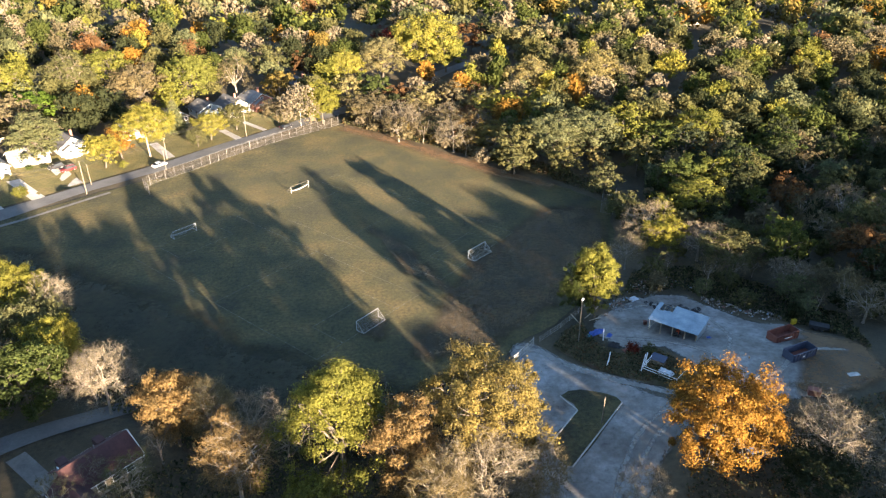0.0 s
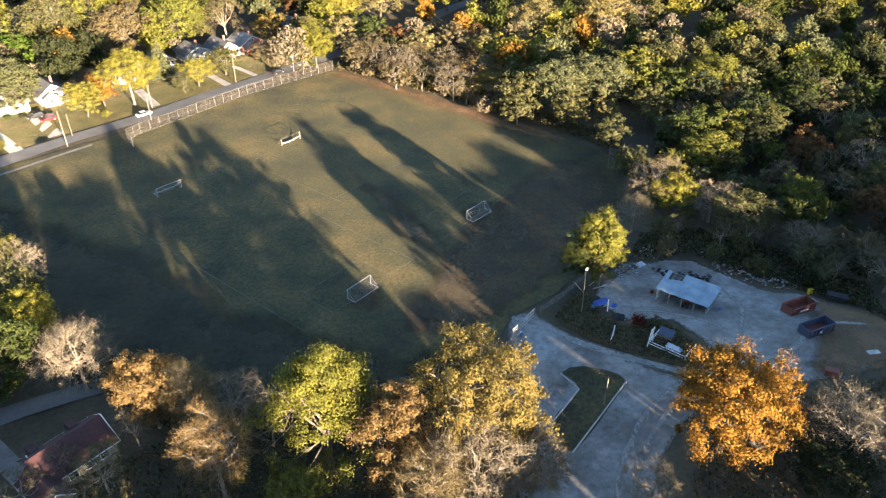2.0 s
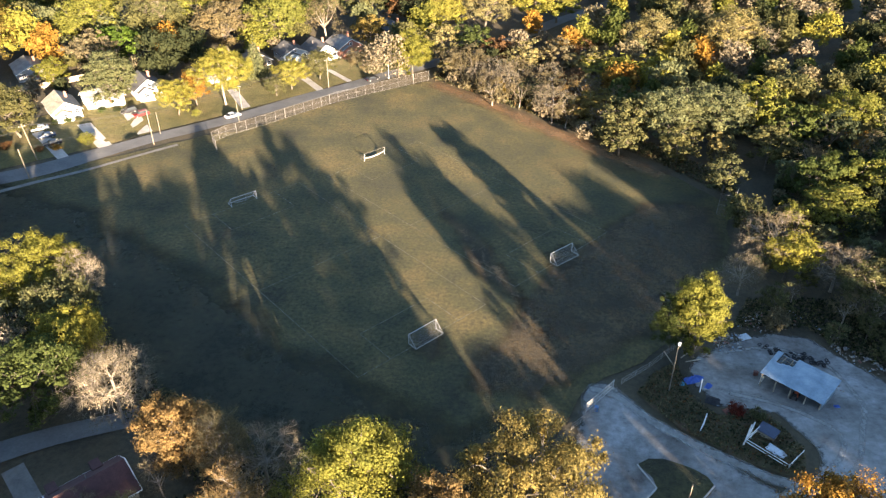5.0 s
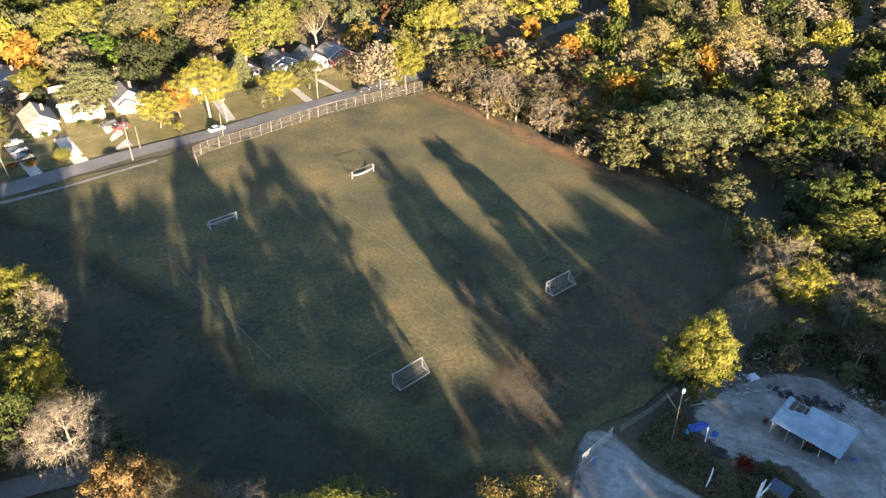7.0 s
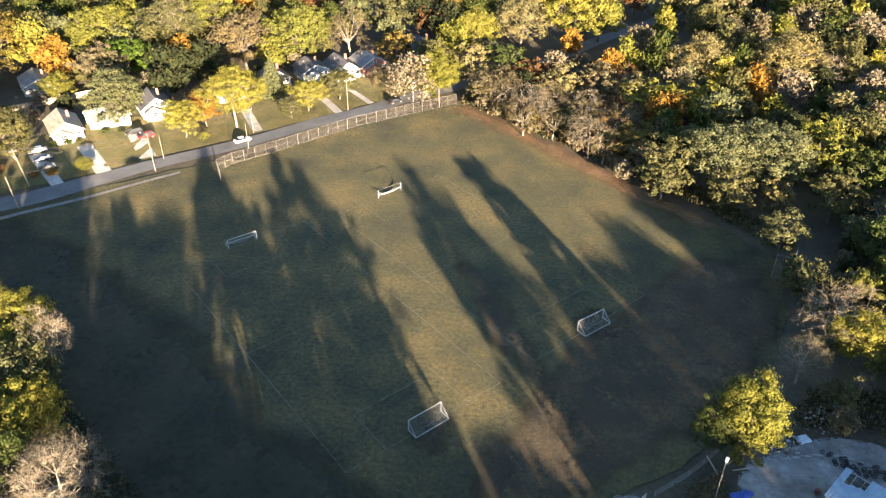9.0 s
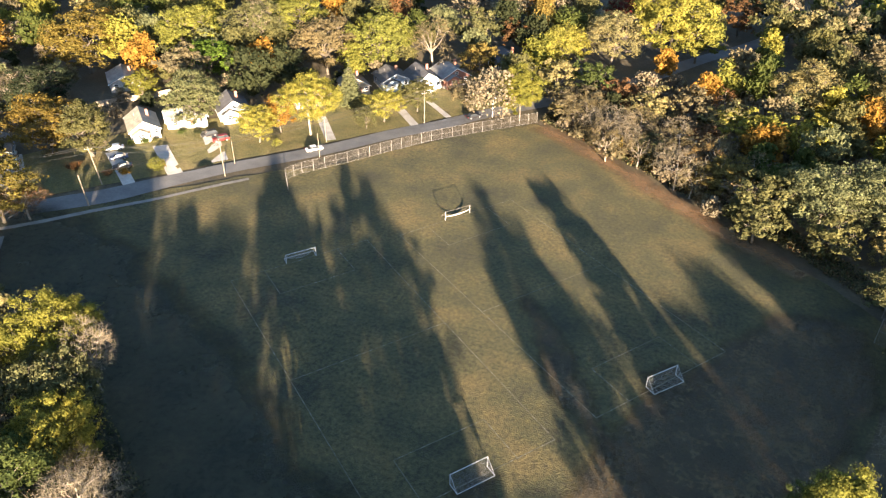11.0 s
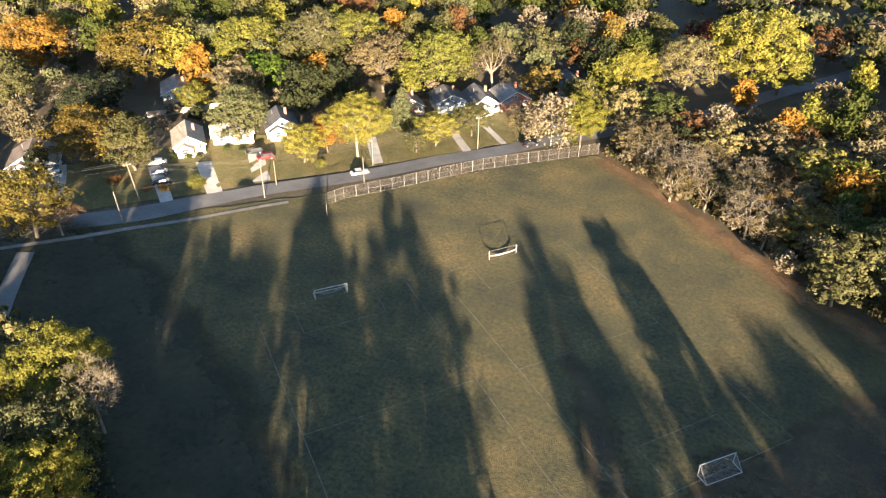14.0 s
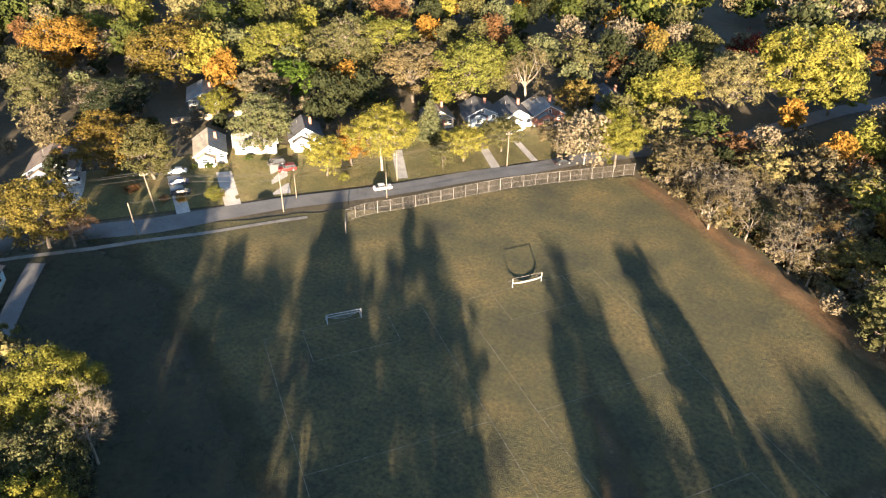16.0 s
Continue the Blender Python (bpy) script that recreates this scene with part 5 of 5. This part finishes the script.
# shed: local x along its front, local -y towards the drive
SHED = thing("open_shed", 45.0, 119.5, -36.5, label="open-fronted shed with a dented blue-grey tin roof", category="shed")
LEN, DEEP, FRONT, BACK = 9.6, 5.7, 2.35, 3.05
for i in range(5):
    px = i * LEN / 4 - LEN / 2 + 0.12 * (1 if i == 0 else -1 if i == 4 else 0)
    part("front_post", box(px - 0.09, px + 0.09, -0.09, 0.09, -0.4, FRONT, 0.01), WOOD, SHED)
    part("back_post", box(px - 0.09, px + 0.09, DEEP - 0.18, DEEP, -0.4, BACK if i > 1 else BACK - 0.1, 0.01), WOOD, SHED)
part("back_wall", box(-LEN / 2, LEN / 2, DEEP, DEEP + 0.08, -0.3, BACK - 0.1), TIN, SHED, "ribbed tin back wall")
for s in (-1, 1):
    bm = bmesh.new()
    x = s * LEN / 2
    v = [bm.verts.new((x + dx, py, pz)) for dx in (-0.04, 0.04) for py, pz in ((0.0, -0.3), (DEEP, -0.3), (DEEP, BACK - 0.08), (0.0, FRONT - 0.08))]
    for f in ((0, 1, 2, 3), (7, 6, 5, 4), (0, 4, 5, 1), (1, 5, 6, 2), (2, 6, 7, 3), (3, 7, 4, 0)):
        bm.faces.new([v[k] for k in f])
    part("side_wall", bm, TIN if s > 0 else WHITE, SHED)
part("front_beam", box(-LEN / 2, LEN / 2, -0.1, 0.1, FRONT - 0.02, FRONT + 0.16), WOOD, SHED)
for k in range(12):
    x0 = -LEN / 2 - 0.25 + k * 0.845
    far = DEEP + 0.3 if k > 3 else DEEP * (0.52 + 0.05 * k)
    if k == 0:
        far = DEEP + 0.1
    bm = bmesh.new()
    rise = (BACK - FRONT) / DEEP
    n = 8
    top = [[bm.verts.new((x0 + 0.86 * i / n, py, FRONT + 0.2 + rise * py + (0.025 if i % 2 else 0.0) + 0.03 * math.sin(k * 2.1 + py) + dz)) for i in range(n + 1)] for dz in (0, -0.015) for py in (-0.5, far)]
    for i in range(n):
        bm.faces.new((top[0][i], top[0][i + 1], top[1][i + 1], top[1][i]))
        bm.faces.new((top[2][i + 1], top[2][i], top[3][i], top[3][i + 1]))
    part("roof_sheet", bm, TIN, SHED)
for k in range(7):
    px = -LEN / 2 + 0.1 + k * 0.6
    part("rafter", box(px, px + 0.07, 0, DEEP, FRONT, FRONT + 0.14, 0, Matrix.Shear("XY", 4, (0, 0)) @ pose(0, 0, 0, math.degrees(math.atan2(BACK - FRONT, DEEP)))), BLACK if k % 2 else WOOD, SHED)
for k in range(3):
    part("purlin", box(-LEN / 2, -LEN / 2 + 4.2, DEEP * 0.62 + k * 0.9, DEEP * 0.62 + k * 0.9 + 0.07, FRONT + (BACK - FRONT) * (0.62 + k * 0.145) + 0.12, FRONT + (BACK - FRONT) * (0.62 + k * 0.145) + 0.19), WOOD, SHED)

TRACTOR = thing("garden_tractor", 46.0, 119.6, 60, label="small orange garden tractor in the shed", category="tractor")
part("hood", box(0.2, 1.1, -0.32, 0.32, 0.45, 0.95, 0.06), ORANGE, TRACTOR)
part("seat", box(-0.5, -0.05, -0.25, 0.25, 0.6, 1.05, 0.08), BLACK, TRACTOR)
for px, r in ((-0.4, 0.4), (0.85, 0.25)):
    for s in (-1, 1):
        part("wheel", rod((px, s * 0.3, r), (px, s * 0.52, r), r, sides=12), BLACK, TRACTOR)
part("roll_bar", rod((-0.5, -0.4, 0.6), (-0.5, -0.4, 1.9), 0.04), ORANGE, TRACTOR)


def dumpster(x, y, turn, mat, label, rusty):
    """A steel roll-off container, open at the top."""
    d = thing("dumpster", x, y, turn, label=label, category="dumpster", group="dumpsters in the yard")
    ln, wd, h = 2.9, 1.2, 1.75
    for s in (-1, 1):
        p = part("side_wall", box(-ln, ln, s * wd - 0.04, s * wd + 0.04, 0.25, h, 0.0), mat, d)
        for k in range(8):
            px = -ln + 0.3 + k * 0.75
            part("rib", box(px - 0.06, px + 0.06, s * (wd + 0.1) - 0.07, s * (wd + 0.1) + 0.07, 0.25, h - 0.05, 0.01), mat, p)
        part("top_rail", box(-ln - 0.05, ln + 0.05, s * wd - 0.09, s * wd + 0.09, h, h + 0.12, 0.02), mat, d)
        part("skid", box(-ln, ln, s * 0.5 - 0.1, s * 0.5 + 0.1, -0.15, 0.2), BLACK, d)
        part("end_wall", box(s * ln - 0.04, s * ln + 0.04, -wd, wd, 0.25, h + 0.1), mat, d)
    part("floor", box(-ln, ln, -wd, wd, 0.18, 0.26), RUST, d, "rusty floor")
    part("lettering_bar", box(-0.9, 0.9, -wd - 0.19, -wd - 0.175, 0.95, 1.15), WHITE, d) if rusty else part("lettering_bar", box(-0.7, -0.2, -wd - 0.19, -wd - 0.175, 0.9, 1.2), WHITE, d)
    return d


dumpster(65.6, 117.2, 24, RUST, "rusty red open steel dumpster on the gravel", True)
dumpster(65.3, 109.6, 24, NAVY, "dark blue open steel dumpster on the gravel", False)


def chunk(size, seed):
    """A broken lump of stone or concrete."""
    bm = bmesh.new()
    bmesh.ops.create_icosphere(bm, subdivisions=1, radius=size)
    r = random.Random(seed)
    for v in bm.verts:
        v.co = Vector((v.co.x * r.uniform(0.6, 1.3), v.co.y * r.uniform(0.5, 1.1), v.co.z * r.uniform(0.4, 0.8)))
    return bm


BRICK_BITS = mottled("broken_brick", (0.14, 0.06, 0.045), (0.20, 0.095, 0.07), (0.26, 0.14, 0.11), 1.5, 6, 0.95, 0.03)
CHUNKS = []
for k in range(8):
    me = bpy.data.meshes.new("chunk")
    bm = chunk(0.5, k)
    bm.to_mesh(me)
    bm.free()
    me.materials.append((RUBBLE, RUBBLE, RUBBLE, CONCRETE, BRICK_BITS, WOOD, RUBBLE, TIN)[k])
    CHUNKS.append(me)


def rubble_pile(x, y, rx, ry, turn, count, label, tall=0.8):
    p = thing("rubble_pile", x, y, turn, label=label, category="rubble", group="rubble piles")
    r = random.Random(int(x * 7 + y))
    for _ in range(count):
        u, a = math.sqrt(r.random()), r.uniform(0, 6.283)
        px, py = rx * u * math.cos(a), ry * u * math.sin(a)
        ob = new("chunk", CHUNKS[r.randrange(8)])
        ob.parent = p
        s = r.uniform(0.18, 0.42) if r.random() < 0.7 else r.uniform(0.4, 0.85)
        wx = x + px * math.cos(radians(turn)) - py * math.sin(radians(turn))
        wy = y + px * math.sin(radians(turn)) + py * math.cos(radians(turn))
        ob.matrix_basis = pose(px, py, level(wx, wy) - level(x, y) + tall * (1 - u) + 0.05, r.uniform(-40, 40), r.uniform(-40, 40), r.uniform(0, 360)) @ Matrix.Diagonal((s, s * r.uniform(0.6, 1.2), s * r.uniform(0.5, 1), 1))


rubble_pile(47.0, 141.8, 6.6, 3.0, 25, 190, "heap of broken stone and rubble under trees", 1.0)
rubble_pile(38.6, 134.2, 3.8, 2.0, 45, 120, "rubble and scrap heap beside the track", 0.7)
rubble_pile(60.5, 133.0, 5.6, 2.0, -45, 120, "line of rubble along the track", 0.6)
rubble_pile(67.0, 128.8, 4.4, 2.2, -20, 130, "heap of broken brick and boards", 0.8)
rubble_pile(56.5, 140.2, 3.5, 1.4, -15, 26, "low scatter of stones by the wood", 0.4)
rubble_pile(52.8, 124.6, 2.6, 1.2, -55, 24, "scatter of stones beside the shed", 0.4)


def tyre(x, y, z, tx, ty):
    t = thing("tyre", x, y, 0, z=level(x, y) + z, label="worn black tyre dumped behind the shed", category="tyre", group="dumped tyres")
    bm = bmesh.new()
    rings = []
    for i in range(14):
        a = 2 * math.pi * i / 14
        rings.append([bm.verts.new(((0.28 + 0.1 * math.cos(b)) * math.cos(a), (0.28 + 0.1 * math.cos(b)) * math.sin(a), 0.11 + 0.11 * math.sin(b))) for b in (0, 1.26, 2.5, 3.77, 5.03)])
    for p, q in zip(rings, rings[1:] + rings[:1]):
        for k in range(5):
            bm.faces.new((p[k], q[k], q[(k + 1) % 5], p[(k + 1) % 5]))
    part("rubber_ring", bm, BLACK, t)
    t.matrix_world = pose(x, y, level(x, y) + z, tx, ty, 0)


r = random.Random(5)
for k in range(46):
    u = r.random()
    x, y = 44.0 + 9.5 * u + r.uniform(-0.7, 0.7), 132.4 - 3.2 * u + r.uniform(-0.3, 1.9)
    tyre(x, y, r.choice((0, 0.2, 0.42, 0.64, 0.86)), r.uniform(-25, 25), r.uniform(-25, 25))


def tarp(x, y, turn, sx, sy, h, mat, name, label):
    """A crumpled sheet thrown over a heap."""
    t = thing(name, x, y, turn, label=label, category="tarpaulin")
    bm = bmesh.new()
    n = 12
    g = [[bm.verts.new(((i / n - 0.5) * sx, (j / n - 0.5) * sy, 0.05 + h * max(0, math.sin(math.pi * i / n) * math.sin(math.pi * j / n)) * (0.7 + 0.6 * noise.noise((i * 0.5 + x, j * 0.5, y))) + 0.1 * noise.noise((i * 1.3, j * 1.3, x)))) for i in range(n + 1)] for j in range(n + 1)]
    for j in range(n):
        for i in range(n):
            bm.faces.new((g[j][i], g[j][i + 1], g[j + 1][i + 1], g[j + 1][i]))
    part("sheet", bm, mat, t)


tarp(30.8, 122.6, 20, 2.8, 1.6, 0.8, BLUE, "tarpaulin", "crumpled blue tarpaulin over a heap")
tarp(33.2, 121.3, 60, 1.5, 1.0, 0.6, BLUE, "tarpaulin", "small blue tarpaulin over scrap")
tarp(29.0, 121.4, 0, 1.0, 0.9, 0.6, painted("turquoise_plastic", (0.05, 0.30, 0.42), 0.4), "plastic_sheet", "turquoise plastic sheet on weeds")
tarp(40.6, 106.7, -40, 3.2, 1.6, 0.7, painted("white_sheet", (0.62, 0.66, 0.70), 0.5), "plastic_sheet", "crumpled white plastic sheet inside the pen")
tarp(41.5, 136.2, 30, 2.2, 1.6, 0.7, painted("pale_plastic", (0.50, 0.55, 0.60), 0.6), "plastic_sheet", "heap of pale plastic scrap by the track")
tarp(35.9, 115.4, 30, 2.8, 1.6, 1.0, RUST, "scrap_heap", "rusty red scrap heap on the weedy bank")
tarp(33.4, 117.6, -20, 2.4, 2.0, 0.7, BLACK, "scrap_heap", "dark heap of scrap on the weedy bank")
tarp(31.9, 123.4, -10, 1.6, 1.1, 0.5, BLUE, "tarpaulin", "folded blue tarpaulin on the yard's edge")
tarp(51.8, 118.0, 10, 0.9, 0.7, 0.4, BLUE, "tarpaulin", "small blue sheet beside the shed")
tarp(72.5, 103.8, 10, 2.2, 1.0, 0.5, painted("pale_board", (0.55, 0.56, 0.54), 0.6), "board_pile", "pale boards lying at the yard's edge")

# the pen with white rails between drive and yard
PEN = thing("rail_pen", 40.0, 106.8, -38, label="low white-railed pen filled with scrap", category="pen")
for a, b in (((-3.6, -1.6), (3.0, -1.6)), ((3.0, -1.6), (3.2, 2.4)), ((-3.6, -1.6), (-3.4, 2.0))):
    for z in (0.45, 0.95):
        part("rail", rod((*a, z), (*b, z), 0.06, sides=5), WHITE, PEN)
    for t in (0, 0.5, 1):
        part("post", rod((a[0] + (b[0] - a[0]) * t, a[1] + (b[1] - a[1]) * t, -0.3), (a[0] + (b[0] - a[0]) * t, a[1] + (b[1] - a[1]) * t, 1.15), 0.07, sides=6), WHITE, PEN)
LEANTO = thing("scrap_box", 39.9, 110.2, -38, label="dark wooden box with a slanting lid", category="box")
part("body", box(-1.3, 1.3, -0.9, 0.9, -0.2, 1.0, 0.03), WOOD, LEANTO)
part("lid", box(-1.4, 1.4, -1.0, 1.0, 1.0, 1.1, 0.02, pose(0, 0, 0.1, 8)), NAVY, LEANTO, "dark slanting lid")
for k, (x, y, ln, turn, tilt) in enumerate(((30.5, 110.6, 2.6, 60, 55), (30.9, 111.2, 2.4, 70, 48), (36.0, 107.6, 3.0, 55, 62), (36.4, 108.4, 3.0, 60, 58), (37.0, 109.2, 2.8, 58, 60), (31.6, 119.6, 2.4, 80, 70), (28.2, 126.0, 3.2, 120, 14), (29.6, 128.4, 3.6, 40, 12), (31.2, 129.6, 3.0, 55, 10), (30.3, 127.4, 2.6, 15, 8))):
    pl = thing("plank", x, y, turn, label="pale weathered plank leaning on the weedy bank" if k < 6 else "pale weathered plank lying by the yard", category="plank", group="planks in the yard")
    part("board", box(0, ln, -0.09, 0.09, 0.0, 0.06, 0.0, pose(0, 0, 0.05, 0, -tilt, 0)), WHITE if k < 6 else WOOD, pl)
for x, y, turn, s, mat, nm, lab in ((71.3, 124.6, 20, (1.0, 0.6, 1.0), YELLOW, "tool_box", "yellow steel box by the dumpsters"), (75.0, 121.8, -25, (3.6, 1.6, 1.1), BLACK, "trailer", "dark low trailer under the trees"), (63.0, 98.4, -20, (2.0, 1.3, 1.1), RUST, "scrap_box", "rusty box at the yard's edge"), (15.0, 113.6, 0, (0.55, 0.55, 0.9), painted("blue_barrel", (0.05, 0.22, 0.45), 0.4), "barrel", "blue plastic barrel beside the gate"), (41.3, 125.4, 0, (0.7, 0.5, 0.8), RUST, "gas_can", "rusty red can beside the shed")):
    b = thing(nm, x, y, turn, label=lab, category=nm.replace("_", " "))
    part("body", box(-s[0] / 2, s[0] / 2, -s[1] / 2, s[1] / 2, 0.0 if nm != "trailer" else 0.4, s[2], 0.06), mat, b)
    part("lid", box(-s[0] / 2 - 0.03, s[0] / 2 + 0.03, -s[1] / 2 - 0.03, s[1] / 2 + 0.03, s[2], s[2] + 0.06, 0.02), mat, b)
    if nm == "trailer":
        for px in (-0.5, 0.5):
            for sy in (-1, 1):
                part("wheel", rod((px, sy * 0.7, 0.32), (px, sy * 0.9, 0.32), 0.32, sides=12), BLACK, b)


def edging(line, label):
    k = thing("kerb_timber", *line[0], z=0, label=label, category="kerb", group="kerb timbers")
    k.matrix_world = Matrix()
    for a, b in zip(line, line[1:]):
        n = max(1, round(math.dist(a, b) / 2.4))
        ang = math.degrees(math.atan2(b[1] - a[1], b[0] - a[0]))
        for i in range(n):
            x, y = a[0] + (b[0] - a[0]) * i / n, a[1] + (b[1] - a[1]) * i / n
            x1, y1 = a[0] + (b[0] - a[0]) * (i + 1) / n, a[1] + (b[1] - a[1]) * (i + 1) / n
            tilt = -math.degrees(math.atan2(level(x1, y1) - level(x, y), math.dist((x, y), (x1, y1))))
            part("timber", box(0.03, math.dist((x, y), (x1, y1)) - 0.03, -0.12, 0.12, -0.05, 0.17, 0.02, pose(x, y, level(x, y), 0, tilt, ang)), CONCRETE, k)


edging([(20.8, 103.4), (23.3, 99.3), (18.2, 92.5)], "pale kerb timbers along the grass island")
edging([(31.2, 100.2), (20.4, 86.2)], "pale kerb timbers beside the drive")


def weeds(x0, poly, count, colours, size, label, high=1.2):
    """Rank weeds and brush, as one object nobody could count."""
    xs, ys = [p[0] for p in poly], [p[1] for p in poly]
    for colour, share in colours:
        pts, nr = [], []
        while len(pts) < count * share:
            x, y = rng.uniform(min(xs), max(xs)), rng.uniform(min(ys), max(ys))
            if inside(x, y, poly):
                bush = 0.5 + 0.5 * noise.noise((x * 0.35, y * 0.35, 3.0))
                pts.append((x, y, level(x, y) + rng.uniform(0, 1) * high * bush))
                nr.append((rng.normal(), rng.normal(), 0.8))
        v, f = leaf_faces(np.array(pts), np.array(nr), size)
        tagged(new("weeds", mesh_of("weeds", v.tolist(), f.tolist(), LEAF[colour])), label, "weeds", "", "stuff")


BERM = [(21.6, 118.4), (25, 124), (28.7, 127.1), (30.1, 118.8), (33.4, 114.4), (41.1, 114.6), (44.2, 107.5), (43.2, 101.5), (35.8, 104.8), (27.3, 111.2)]
draped("weedy_bank", wavy(BERM, 1.5, 0.5, 12), WEED, 0.05, 2, "structure", "dark weedy bank between drive and yard")
weeds(0, BERM, 5000, (("dark", 0.27), ("rust", 0.15), ("tan", 0.43), ("olive", 0.15)), 0.42, "rank brown and green weeds on the bank")
RIM = [(31, 131), (40, 139), (44, 148), (60, 150), (72, 142), (84, 128), (80, 112), (78, 118), (70, 126.5), (60, 134), (54, 140), (46, 140), (40, 138)]
weeds(0, RIM, 8000, (("dark", 0.5), ("tan", 0.3), ("olive", 0.2)), 0.6, "brush and dry weeds round the yard", 1.6)
weeds(0, [(-37, 255), (-20, 244), (-3, 232), (14, 218), (30, 206), (46, 190), (50, 196), (34, 212), (16, 226), (-2, 240), (-18, 252), (-34, 262)], 12000, (("tan", 0.4), ("olive", 0.3), ("rust", 0.1), ("dark", 0.2)), 0.6, "brush along the wood's edge", 2.6)
BUSH = [(-60, 70), (-40, 66), (10, 72), (16, 84), (10, 100), (-10, 95), (-30, 96), (-46, 102), (-60, 110), (-76, 121), (-90, 124), (-92, 110), (-76, 100), (-64, 104), (-56, 98), (-40, 88)]
weeds(0, BUSH, 14000, (("dark", 0.5), ("olive", 0.2), ("tan", 0.3)), 0.6, "dark undergrowth at the foot of the field", 2.2)
weeds(0, [(33, 62), (36, 80), (46, 93), (60, 95), (80, 100), (84, 84), (70, 62)], 9000, (("dark", 0.4), ("rust", 0.15), ("tan", 0.45)), 0.55, "dry weeds and fallen leaves below the yard", 0.9)
